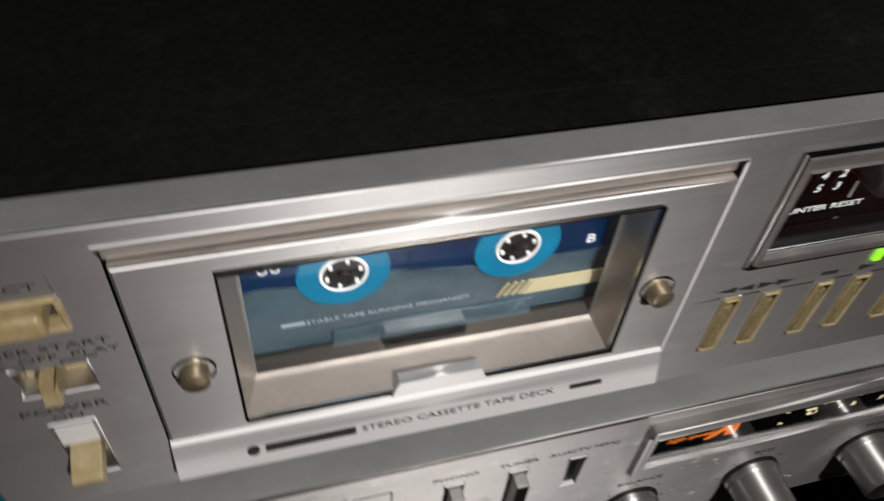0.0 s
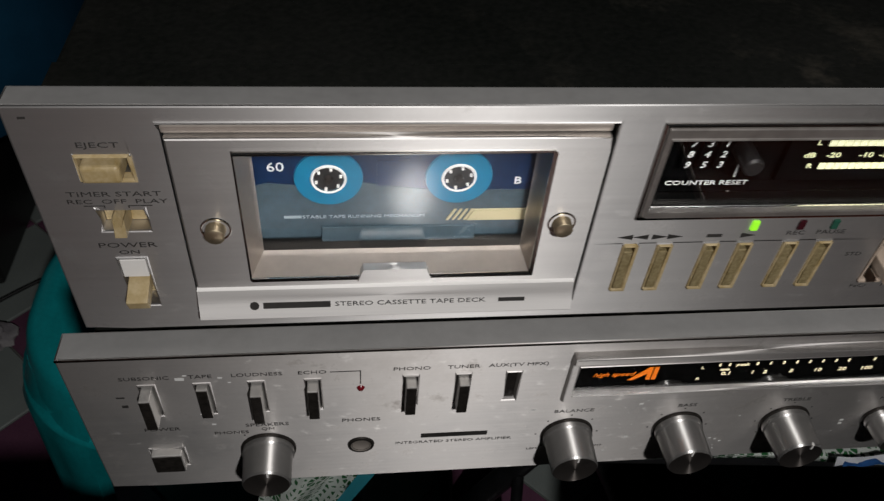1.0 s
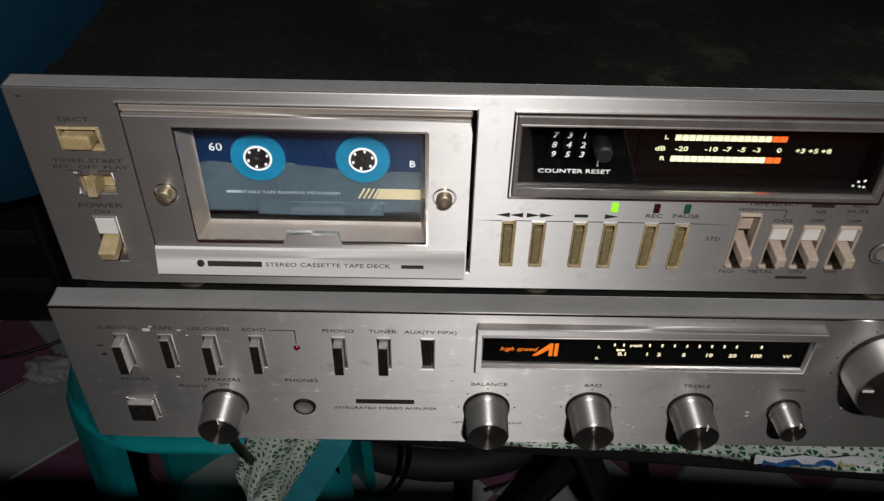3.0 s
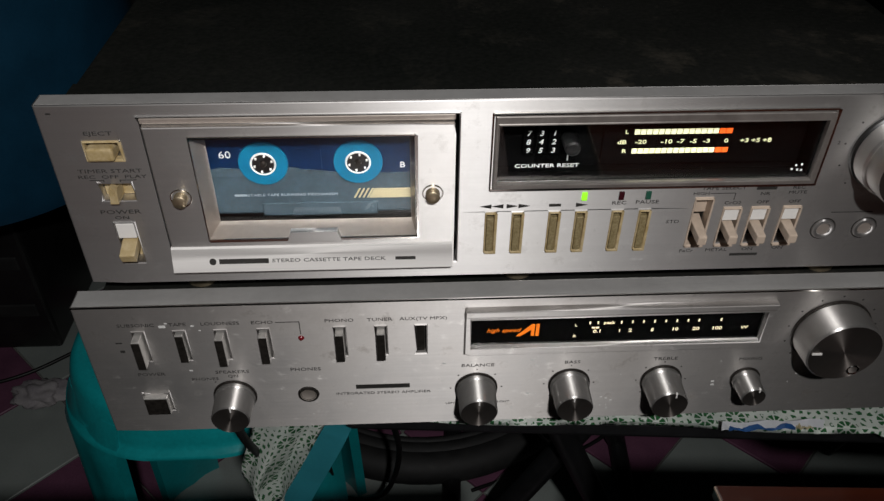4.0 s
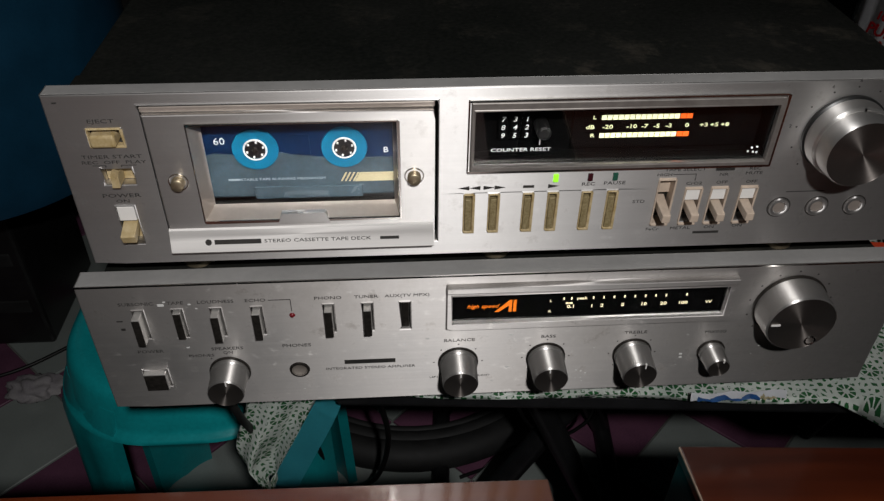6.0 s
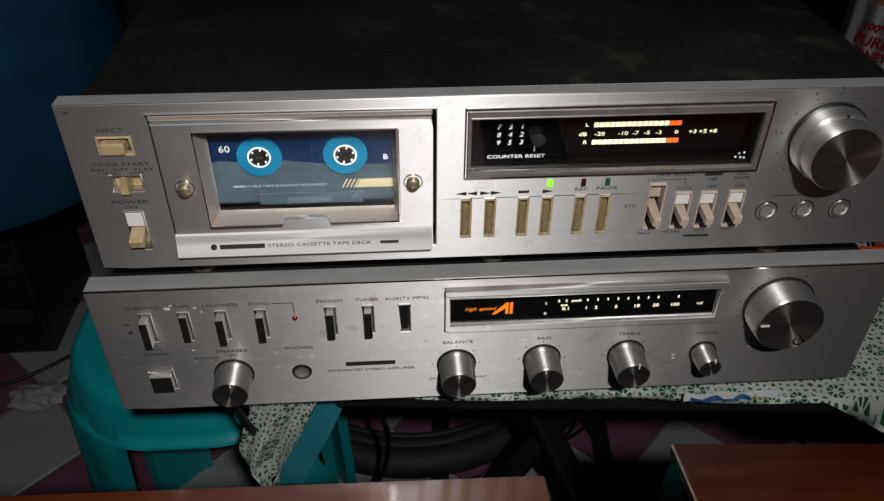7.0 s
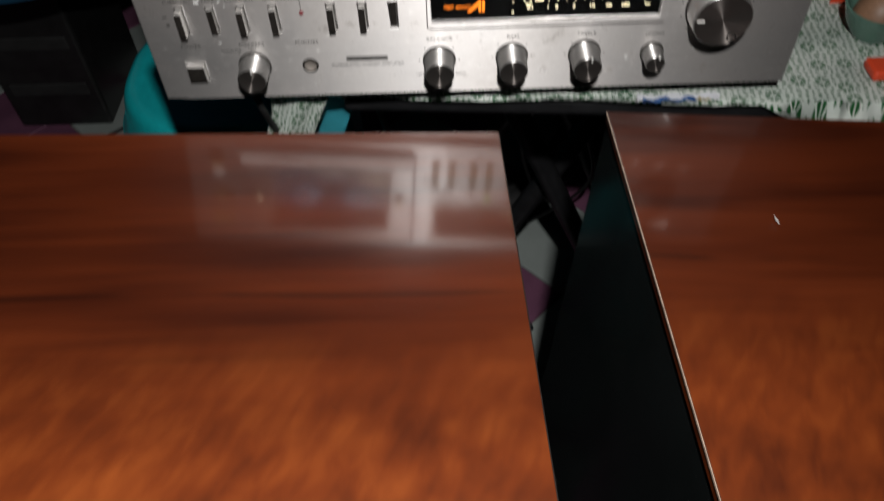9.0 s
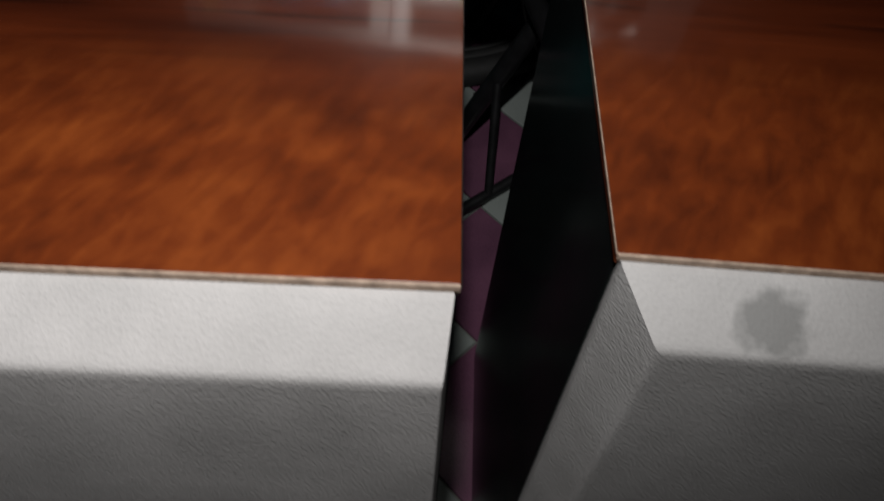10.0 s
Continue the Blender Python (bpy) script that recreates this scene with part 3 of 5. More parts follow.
    # lettering on the door lip: the maker's mark and name are plain shapes
    printed = [part("maker_mark", lathe([(0, -0.15), (1.5, -0.15), (1.5, 0)], 57.0, 114.8, 20), INK, d, "round dark maker's mark"),
               part("maker_name_bar", bx(59.8, 81.5, -0.15, 0, 113.7, 115.9), INK, d, "plain dark bar for the maker's name"),
               lettering("STEREO CASSETTE TAPE DECK", 108, -0.05, 114.7, 1.7, INK, d, 0, 1.6),
               part("model_bar", bx(137.5, 146.5, -0.15, 0, 114.0, 115.4), INK, d)]
    for ob in printed:
        for v in ob.data.vertices:
            v.co.y -= 0.0056 - (v.co.z + d.location.z - 0.110) * 0.283
    # eject button, timer slider and power lever at the left
    part("eject_button", bx(15.6, 26.4, -2.5, 8, 165.6, 171.6, 1.2, None, 3), CREAM, d, "yellowed cream eject button")
    part("eject_surround", holed(14.7, 29.4, 165.2, 174.4, -0.4, 3, [(15.2, 28.8, 165.6, 173.8)]), CREAM, d)
    part("timer_slot", bx(16.2, 29.3, 5, 9.5, 145.7, 154.3), CREAM, d, "yellowed slider channel")
    part("timer_slider", prism([(20.2, 146), (23.6, 146), (24.2, 153.6), (22.8, 150), (21, 153.6)], -3.5, 6), CREAM, d, "yellowed cream timer slider")
    part("power_well", bx(17.7, 25.8, 6, 9.5, 112.2, 133.8), CREAM, d)
    part("power_flag", bx(17.9, 25.6, -0.4, 8, 125.9, 133.6, 0.3), WHITE, d, "white upper face of the power lever")
    bm = bmesh.new()
    bx(18.6, 25.2, -7.5, 7, 121.0, 125.6, 0.4, bm)
    bmesh.ops.rotate(bm, verts=bm.verts, cent=(0.022, 0.005, 0.123), matrix=Matrix.Rotation(radians(18), 3, "X"))
    part("power_lever", bm, CREAM, d, "yellowed cream power lever")
    for words, x, z, s in (("EJECT", 21.7, 177.4, 1.9), ("TIMER START", 22.3, 160.0, 1.85), ("POWER", 21.7, 139.6, 2.1), ("ON", 21.7, 136.6, 1.7), ("REC  OFF  PLAY", 22.6, 157.2, 1.7)):
        lettering(words, x, -0.05, z, s, INK, d, 0, 1.75)
    part("bracket_line", prism([(13, 155.5), (18.5, 155.5), (18.5, 154.8), (18.9, 154.8), (18.9, 155.8), (13, 155.8)], -0.12, 0), INK, d)
    part("bracket_line", prism([(25.2, 154.8), (25.6, 154.8), (25.6, 155.5), (32, 155.5), (32, 155.8), (25.2, 155.8)], -0.12, 0), INK, d)
    # transport keys
    for n, k in enumerate(keys):
        fr = part("key_frame", holed(k - 2.5, k + 2.5, 113.4, 135.6, -0.6, 4, [(k - 1.75, k + 1.75, 114.2, 135.0)]), CREAM, d, "cream key frame")
        part("transport_key", bx(k - 1.6, k + 1.6, -0.9, 7, 114.4, 132.6, 0.4), GOLD_KEY, d, "speckled gold transport key")
        part("key_notch", bx(k - 1.6, k + 1.6, 1.0, 8, 132.9, 134.9), DARK_KEY, fr)
    tri = lambda x, s, w=2.6, h=1.1: [(x - s * w, 138.6), (x + s * w, 138.6 + h), (x + s * w, 138.6 - h)]
    for x, s in ((177.2, 1), (182.4, 1), (189.0, -1), (194.2, -1), (219.4, -1)):
        part("transport_symbol", prism(tri(x, s), -0.12, 0), INK, d)
    part("transport_symbol", bx(205, 210.2, -0.12, 0, 138.0, 139.4), INK, d)
    lettering("REC", 235.8, -0.05, 139.2, 1.9, INK, d, 0, 1.45)
    lettering("PAUSE", 248.2, -0.05, 139.4, 1.9, INK, d, 0, 1.45)
    for x, m, lab in ((220, LED_GREEN, "lit green play indicator"), (236.2, LED_DARK_RED, "unlit dark red record indicator"), (248, LED_DARK_GREEN, "unlit dark green pause indicator")):
        part("indicator", bx(x - 1.2, x + 1.2, -0.9, 2, 141.2, 145.2, 0.3), m, d, lab)
    # lever switches with ivory housings
    for n, x in enumerate(levers):
        z1 = 141 if n == 0 else 135.6
        fr = part("lever_frame", holed(x - 4.1, x + 4.1, 114.6, z1 + 0.5, -0.7, 5, [(x - 3.6, x + 3.6, 115.4, z1 - 0.3)]), IVORY, d, "ivory switch frame")
        part("lever_back", bx(x - 3.6, x + 3.6, 6.5, 9, 115.5, z1 - 0.4), DARK_KEY, fr)
        part("lever_flag", bx(x - 3.5, x + 3.5, -0.2 if n else 3.5, 7, 128.6 if n else 131, z1 - 0.4, 0.3), WHITE if n else IVORY, fr, "pale upper face of the lever")
        bm = bmesh.new()
        bx(x - 2.6, x + 2.6, -9.0, 7, 123.6, 128.0, 0.5, bm)
        for v in bm.verts:
            k = max(0, 0.004 - v.co.y) / 0.0155
            v.co.x = x * 0.001 + (v.co.x - x * 0.001) * (1 - 0.28 * k)
            v.co.z -= k * 0.0025
        part("switch_lever", bm, IVORY, d, "ivory switch lever")
    for words, x, z, s in (("TAPE SELECT", 281, 145.9, 1.8), ("HIGH", 271.5, 143.2, 1.6), ("CrO2", 286.6, 138.0, 1.7), ("OFF", 300, 138.2, 1.7), ("REC", 314.4, 145.6, 1.7), ("MUTE", 314.4, 143.0, 1.7), ("OFF", 314.4, 138.2, 1.7), ("STD", 261.5, 128.4, 1.8), ("FeCr", 271, 111.6, 1.7), ("METAL", 285, 111.8, 1.8), ("ON", 299.5, 112.0, 1.8), ("ON", 313.6, 112.4, 1.8), ("NR", 300, 142.6, 1.7)):
        lettering(words, x, -0.05, z, s, INK, d, 0, 1.4)
    part("trade_mark_bar", bx(295.5, 304.5, -0.12, 0, 144.8, 146.2), INK, d)
    part("trade_mark_bar", bx(292, 305, -0.12, 0, 108.2, 109.6), INK, d)
    part("bracket_line", prism([(275.5, 143.4), (286.8, 143.4), (286.8, 139.6), (286.5, 139.6), (286.5, 143.1), (275.5, 143.1)], -0.12, 0), INK, d)
    # sockets under the level knob
    for x in (331.9, 351, 370):
        s = part("socket", lathe([(3.1, 3), (3.2, -0.7), (3.8, -1.1), (4.9, -1.0), (5.3, 0)], x, 122.8, 36), ALU, d, "round metal-ringed microphone or headphone socket", 40)
        part("socket_plug", lathe([(0, -0.3), (2.9, -0.3), (3.0, 2.4)], x, 122.8, 24), BRONZE, s, "brownish socket centre")
        part("socket_shadow_ring", lathe([(5.35, -0.2), (5.65, -0.3), (5.8, 0)], x, 122.8, 36), DARK_KEY, s)
    part("print_bar", bx(333, 352, -0.12, 0, 131.6, 132.0), INK, d)
    # two-tier level knob
    cx, cz = 350.4, 163.6
    k = part("level_knob", lathe([(19.0, 0.5), (19.0, -1.6), (18.0, -2.4)], cx, cz, 72), BLACK, d, "two-tier spun aluminium recording level knob", 35)
    part("outer_ring", lathe([(16.8, -1.5), (18.2, -2.4), (18.0, -9.6), (17.2, -10.2), (15.5, -10.2)], cx, cz, 72), SPUN, k, "", 35)
    part("inner_knob", lathe([(16.2, -9.6), (16.8, -11.2), (16.5, -19.2), (15.9, -20.0)], cx, cz, 72), SPUN, k, "", 35)
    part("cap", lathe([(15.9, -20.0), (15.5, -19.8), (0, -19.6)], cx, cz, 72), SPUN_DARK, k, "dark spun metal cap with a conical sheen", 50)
    for a in (-60, -20):
        part("pointer", bx(cx - 0.4, cx + 0.4, -10.6, -9.6, cz + 15.8, cz + 17.6), WHITE, k)
    knob_ticks(d, cx, cz, 23.0, 0, range(-135, 136, 27))
    for n, a in enumerate((-81, -27, 0)):
        q = radians(a)
        lettering("246"[n], cx + 26.0 * math.sin(q), -0.05, cz + 26.0 * math.cos(q), 1.7, INK, d)
    # display window: proud bezel, dark box, pane, meters, counter
    bz = part("display_bezel", holed(179.4, 318.6, 149.0, 183.2, -1.6, 0.6, [(181.2, 316.8, 150.6, 179.2)]), BEZEL, d, "dull grey metal display bezel")
    part("bezel_rim", holed(178.2, 319.8, 147.8, 184.4, -1.2, -0.2, [(178.8, 319.2, 148.4, 183.8)]), CHROME, bz, "bright metal rim")
    sh = bmesh.new()
    bx(179, 319, 15, 17, 146, 184.6, 0, sh)
    bx(178.5, 180.5, 0.7, 17, 146, 184.6, 0, sh)
    bx(317.5, 319.5, 0.7, 17, 146, 184.6, 0, sh)
    bx(179, 319, 10.1, 17, 146, 149.8, 0, sh)
    bx(179, 319, 10.1, 17, 182.2, 184.6, 0, sh)
    part("display_box", sh, INNER, d, "black display box")
    part("display_liner", holed(180.6, 317.4, 150.1, 181.9, 2.6, 11.5, [(181.2, 316.8, 150.7, 181.3)]), INNER, d, "black window liner")
    pane = part("display_pane", bx(180.6, 317.4, 1.2, 2.2, 150.1, 181.9), GLASS, d, "clear display pane")
    pane.visible_shadow = False
    Y = 12
    part("meter_panel", bx(228, 312, Y + 0.3, Y + 2.5, 152, 181), INNER, d, "black meter panel")
    for z in (167.7, 158.3):
        for s in range(14):
            part("segment", bx(241 + s * 2.62, 243.2 + s * 2.62, Y - 0.2, Y + 0.2, z - 1.15, z + 1.15), SEG, d)
        for s in range(2):
            part("segment", bx(277.8 + s * 2.9, 280.4 + s * 2.9, Y - 0.2, Y + 0.2, z - 1.15, z + 1.15), SEG_RED, d)
    for words, x in (("dB", 237), ("-20", 245.2), ("-10", 256.5), ("-7", 262.6), ("-5", 268.2), ("-3", 274), ("0", 282.6), ("+3", 290.6), ("+5", 295.6), ("+8", 300.6)):
        lettering(words, x - 0.9, Y, 162.7, 2.1, SEG_TEXT, d, 0, 1.35, "meter_lettering", 0.05)
    lettering("L", 237.6, Y, 167.7, 1.9, SEG_TEXT, d, 0, 1.3, "meter_lettering", 0.05)
    lettering("R", 237.6, Y, 158.3, 1.9, SEG_TEXT, d, 0, 1.3, "meter_lettering", 0.05)
    for x, dig in ((195.4, "789"), (200.9, "345"), (206.4, "123")):
        drum = part("counter_wheel", bx(x - 2.2, x + 2.2, Y - 0.5, Y + 2, 158, 176, 0.4), INNER, d, "black counter wheel with white digits")
        for n, c in enumerate(dig):
            lettering(c, x, Y - 0.6, 168.0 - n * 4.2, 2.6, INK_WHITE, drum, 0.18, 1.1, "digit", 0.04)
    part("reset_button", lathe([(0, 3.2), (2.6, 3.2), (3.3, 4.0), (3.3, Y + 2)], 213.2, 164.5, 28), BLACK, d, "black counter reset button", 40)
    part("pointer_line", bx(213.0, 213.5, Y - 0.2, Y + 0.2, 154.2, 159.5), INK_WHITE, d)
    lettering("COUNTER RESET", 204.6, Y, 151.6, 1.9, INK_WHITE, d, 0, 1.45, "lettering", 0.02)
    part("rear_strip", bx(184, 314, Y - 4, Y - 3.4, 150.2, 151.2), CHROME, d)
    for n, (x, z) in enumerate(((309.5, 153.5), (312, 153.2), (311, 155.4), (313.4, 155.8), (313.8, 153.0))):
        part("dust_fleck", bx(x - 0.4, x + 0.4, 2.6, 3.0, z - 0.4, z + 0.4), LINT, d)
    for x, w in ((292, 1.2), (297, 0.8), (303, 1.5), (306, 0.7), (309.5, 1.1)):
        part("dust_fleck", bx(x - w / 2, x + w / 2, 2.6, 3.0, 180.2, 180.7), LINT, d)
    part("nick", bx(4.2, 6.2, -0.08, 0, 186.0, 186.7), INK, d, "small dark nick in the corner")
    return d


def cassette():
    c = thing("cassette_tape", (0.1025, 0.016, 0.13), "blue translucent sixty-minute cassette tape with cyan reels behind the door window", "cassette tape")
    part("shell", bx(53, 151, 13, 23, 128, 178, 1.5), SHELL, c, "smoky blue translucent shell")
    part("upper_label", prism([(54, 149), (75, 149.5), (96, 152.5), (106, 150), (118, 148.8), (150, 148.8), (150, 177), (54, 177)], 12.4, 13.1), LABEL_BLUE, c, "deep blue upper label")
    part("haze_strip", prism([(54, 150.5), (63, 153.5), (74, 152.2), (88, 154), (103, 151.5), (118, 149.6), (150, 149.6), (150, 148.6), (54, 148.6)], 12.1, 12.3), SHELL, c)
    for x in (82.2, 122.6):
        ring = part("reel", lathe([(5.6, 11.6), (10.4, 11.6), (10.6, 12.4)], x, 155.2, 48), TAPE_BLUE, c, "cyan blue reel ring", 40)
        hub = part("hub", lathe([(4.7, 11.3), (5.3, 11.1), (5.6, 11.5), (5.6, 12.5)], x, 155.2, 40), WHITE, ring, "white hub ring", 40)
        part("spindle_hole", lathe([(0, 12.0), (4.5, 11.9), (4.5, 12.3)], x, 155.2, 32), BLACK, ring, "dark spindle hole")
        for t in range(6):
            q = t * math.pi / 3 + 0.3
            px, pz = x + 3.9 * math.cos(q), 155.2 + 3.9 * math.sin(q)
            part("tooth", bx(px - 0.42, px + 0.42, 11.0, 11.9, pz - 0.42, pz + 0.42, 0.12), WHITE, ring)
        part("spindle", lathe([(0, 10.2), (1.2, 10.6), (1.5, 12)], x, 155.0, 20), DARK_KEY, ring, "", 40)
    part("window_strip", bx(97, 107, 12.0, 12.38, 152, 162), LABEL_BLUE, c)
    part("tan_stripe", prism([(126.6, 136.6), (129.0, 141.2), (148, 141.2), (148, 136.6)], 12.0, 12.6), TAN, c, "tan label stripe")
    for n in range(4):
        part("slanted_line", prism([(119.8 + n * 1.9, 136.6), (122.2 + n * 1.9, 141.2), (123.0 + n * 1.9, 141.2), (120.6 + n * 1.9, 136.6)], 12.2, 12.7), TAN, c)
    lettering("60", 66.4, 12.3, 159.4, 3.7, INK_WHITE, c, 0, 1.1, "lettering", 0.0)
    lettering("B", 141.6, 12.3, 153.2, 3.0, INK_WHITE, c, 0, 1.1, "lettering", 0.05)
    part("print_bar", bx(67.5, 73, 12.7, 13.0, 138.0, 138.9), INK_SOFT, c)
    lettering("STABLE TAPE RUNNING MECHANISM", 93, 12.8, 138.4, 1.35, INK_SOFT, c, 0, 1.3)
    part("lower_ridge", bx(79, 130, 12.2, 13, 127.6, 134.4, 0.5), SHELL, c, "raised trapezoid ridge of the shell")
    part("scratch", prism([(127, 174.5), (127.6, 174.5), (129.6, 170.6)], 12.0, 12.3), INK_WHITE, c)
    return c


# ---- the amplifier ----
def amplifier():
    a = thing("stereo_amplifier", (0.2, 0.12, 0.0), "silver brushed-aluminium integrated stereo amplifier with knobs and push keys", "amplifier")
    F = -5
    xs = [15, 34.2, 53.4, 73.6, 109.6, 129.3, 148.5]
    slots = [(x - 2.7, x + 2.7, 54.5, 74) for x in xs] + [(8.3, 21.2, 18.4, 31.6), (171.5, 317.5, 57, 80)]
    part("faceplate", holed(-12, 411, 3, 90, F, F + 12, slots), ALU_AMP, a, "scuffed brushed aluminium faceplate")
    part("bright_edge", bx(-12, 411, F - 0.25, F + 0.2, 89.2, 90.1, 0.1), CHROME, a)
    part("top_edge", bx(-11.4, 410.4, F + 0.7, F + 11.6, 90.12, 90.22), TOP_EDGE, a, "dull grey top edge of the faceplate")
    part("cover", bx(-4, 402, F + 12.4, 260, 2, 85, 1.5), COVER, a, "black steel cover")
    for x, y in ((25, 40), (375, 40), (25, 230), (375, 230)):
        part("foot", lathe_z([(0, -0.0125), (0.011, -0.0125), (0.012, -0.008), (0.011, 0.0025), (0, 0.0025)], x * 0.001, y * 0.001, 24), RUBBER, a, "round black rubber foot", 40)
    for n, x in enumerate(xs):
        out = (6.5, 2.5, 6, 5, 5, 5, -1.5)[n]
        part("key_slot", bx(x - 2.7, x + 2.7, F + 10.4, F + 11.9, 54.5, 74), BLACK, a)
        key = part("push_key", bx(x - 2.0, x + 2.0, F - out, F + 10, 55.2, 73.0, 0.35), KEY_TOP, a, "chrome push key with a dark front")
        part("key_front", bx(x - 1.9, x + 1.9, F - out - 0.25, F - out + 0.3, 55.4, 72.6, 0.2), DARK_KEY, key, "dark key front")
    for words, x, w in (("SUBSONIC", 15, 1.3), ("TAPE", 34.2, 1.3), ("LOUDNESS", 54, 1.3), ("ECHO", 73.6, 1.35), ("PHONO", 109.8, 1.35), ("TUNER", 129, 1.35), ("AUX(TV MPX)", 149.8, 1.3)):
        lettering(words, x, F - 0.05, 78.1, 2.1, INK, a, 0, w)
    part("bracket_line", prism([(80, 78.2), (91.2, 78.2), (91.2, 70), (90.8, 70), (90.8, 77.8), (80, 77.8)], F - 0.12, F), INK, a)
    part("indicator", lathe([(0, F - 1.3), (0.9, F - 1.0), (1.4, F - 0.2), (1.8, F + 0.3)], 91, 67.3, 20), LED_RED, a, "small red echo indicator", 60)
    part("position_mark", bx(3.2, 6.2, F - 0.12, F, 66.6, 67.4), INK, a)
    part("position_mark", bx(4.2, 6.4, F - 0.12, F, 60.6, 62.2), INK, a)
    part("power_key", bx(8.8, 20.7, F - 3.4, F + 10, 18.8, 31.0, 0.5), KEY_TOP, a, "square power key with a dark front")
    part("power_key_front", bx(9.2, 20.3, F - 3.7, F - 3.2, 19.1, 30.4, 0.3), DARK_KEY, a)
    for words, x, z, s in (("POWER", 15.4, 45.0, 2.2), ("SPEAKERS", 54.8, 45.2, 2.2), ("ON", 54.8, 42.2, 1.9), ("PHONES", 40.8, 40.6, 2.0), ("PHONES", 91, 45.6, 2.3), ("INTEGRATED STEREO AMPLIFIER", 129, 26.8, 1.9), ("BALANCE", 177, 44.9, 2.2), ("BASS", 225, 45.2, 2.2), ("TREBLE", 272.7, 45.8, 2.2), ("MIXING", 317.2, 44.0, 2.0), ("LEFT", 163.6, 17.0, 1.4), ("RIGHT", 191, 17.0, 1.4)):
        lettering(words, x, F - 0.05, z, s, INK, a, 0, 1.3)
    part("maker_name_bar", bx(115.2, 142.6, F - 0.14, F, 30.2, 33.2), INK, a, "plain dark bar for the maker's name")
    s = part("headphone_socket", lathe([(3.4, F + 3), (3.6, F - 0.6), (4.4, F - 1.0), (5.2, F - 0.8), (5.5, F)], 90.8, 27.4, 40), DARK_KEY, a, "chrome-ringed headphone socket", 40)
    part("socket_centre", lathe([(0, F - 0.2), (3.2, F - 0.2), (3.9, F - 0.8), (4.3, F - 0.9)], 90.8, 27.4, 28), BRONZE, s, "", 50)
    # rotary knobs
    for x, z, r, L, ang in ((53.9, 28.2, 9.7, 16.6, 8), (176.7, 28.6, 9.8, 17.5, 0), (224.8, 29.8, 9.6, 18, -8), (272.8, 30.4, 9.6, 18, 15), (317.4, 29.8, 6.6, 14, 20)):
        k = part("control_knob", lathe([(r + 1.2, F + 0.3), (r + 1.2, F - 0.9), (r + 0.4, F - 1.2)], x, z, 56), DARK_KEY, a, "spun aluminium rotary knob with a dark cap", 35)
        part("skirt", lathe([(r + 0.3, F - 0.6), (r + 0.6, F - 3.2), (r, F - 3.8), (r - 0.3, F - L + 0.8), (r - 0.8, F - L)], x, z, 56), SPUN, k, "", 30)
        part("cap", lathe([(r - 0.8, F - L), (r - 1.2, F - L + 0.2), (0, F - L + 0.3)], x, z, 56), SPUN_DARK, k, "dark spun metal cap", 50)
        q = radians(ang)
        part("pointer", bx(x + r * 0.8 * math.sin(q) - 0.35, x + r * 0.8 * math.sin(q) + 0.35, F - L - 0.15, F - L + 1.2, z + r * 0.62, z + r * 0.95), WHITE, k)
        if r > 8:
            knob_ticks(a, x, z, r + 3.4, F, range(-135, 136, 45) if x > 100 else (0, -40))
    x, z, r, L = 352.5, 63.0, 18.2, 16.5
    k = part("volume_knob", lathe([(r + 1.4, F + 0.3), (r + 1.4, F - 1.2), (r + 0.4, F - 1.5)], x, z, 80), DARK_KEY, a, "large spun aluminium volume knob with a dark cap", 35)
    part("skirt", lathe([(r + 0.4, F - 1.0), (r + 0.6, F - 2.0), (r, F - L + 0.8), (r - 0.7, F - L)], x, z, 80), SPUN, k, "", 30)
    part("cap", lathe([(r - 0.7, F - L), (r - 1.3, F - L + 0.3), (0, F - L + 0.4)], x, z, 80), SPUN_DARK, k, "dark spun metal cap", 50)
    part("finger_dimple", lathe([(0, F - L + 0.9), (2.2, F - L + 0.3), (3.0, F - L - 0.1), (3.3, F - L + 0.4)], x + 8.0, z - 12.0, 24), CHROME, k, "", 60)
    part("pointer", bx(x - 16.2, x - 11.4, F - L - 0.2, F - L + 0.6, z - 0.4, z + 0.6), WHITE, k)
    knob_ticks(a, x, z, r + 4, F, range(-135, 136, 27), 1.2)
    # power meter window
    bz = part("display_bezel", holed(169.6, 320, 55, 80.6, F - 2.4, F + 1, [(172.6, 316.6, 58.6, 78.4)]), ALU_AMP, a, "aluminium display bezel")
    part("bezel_ledge", bx(169.6, 320, F - 4.0, F + 0.5, 80.7, 84.4, 0.5), ALU_AMP, bz, "bright upper ledge")
    bmb = bmesh.new()
    bx(171, 318, F + 3.6, F + 5, 57.2, 79.8, 0, bmb)
    part("display_backing", bmb, INNER, a, "black meter backing")
    part("display_liner", holed(171.6, 317.4, 57.1, 79.9, F + 0.4, F + 3.4, [(172.4, 316.6, 57.8, 79.2)]), INNER, a, "black window liner")
    pane = part("display_pane", bx(171.6, 317.4, F - 0.6, F + 0.2, 57.1, 79.9), GLASS, a, "clear meter pane")
    pane.visible_shadow = False
    Y = F + 1.4
    lettering("high speed", 188.6, Y, 67.6, 2.6, ORANGE, a, 0.35, 1.1, "badge_lettering")
    part("badge", prism([(195.2, 63.4), (197.2, 63.4), (202.4, 67.6), (202.4, 63.4), (204.0, 63.4), (204.0, 71.2), (202.6, 71.2)], Y, Y + 0.3), ORANGE, a, "lit orange slanted badge")
    part("badge", bx(204.7, 206.3, Y, Y + 0.3, 63.4, 71.2), ORANGE, a)
    lettering("L", 224.2, Y, 69.8, 1.8, DIAL, a, 0, 1.2, "dial_lettering")
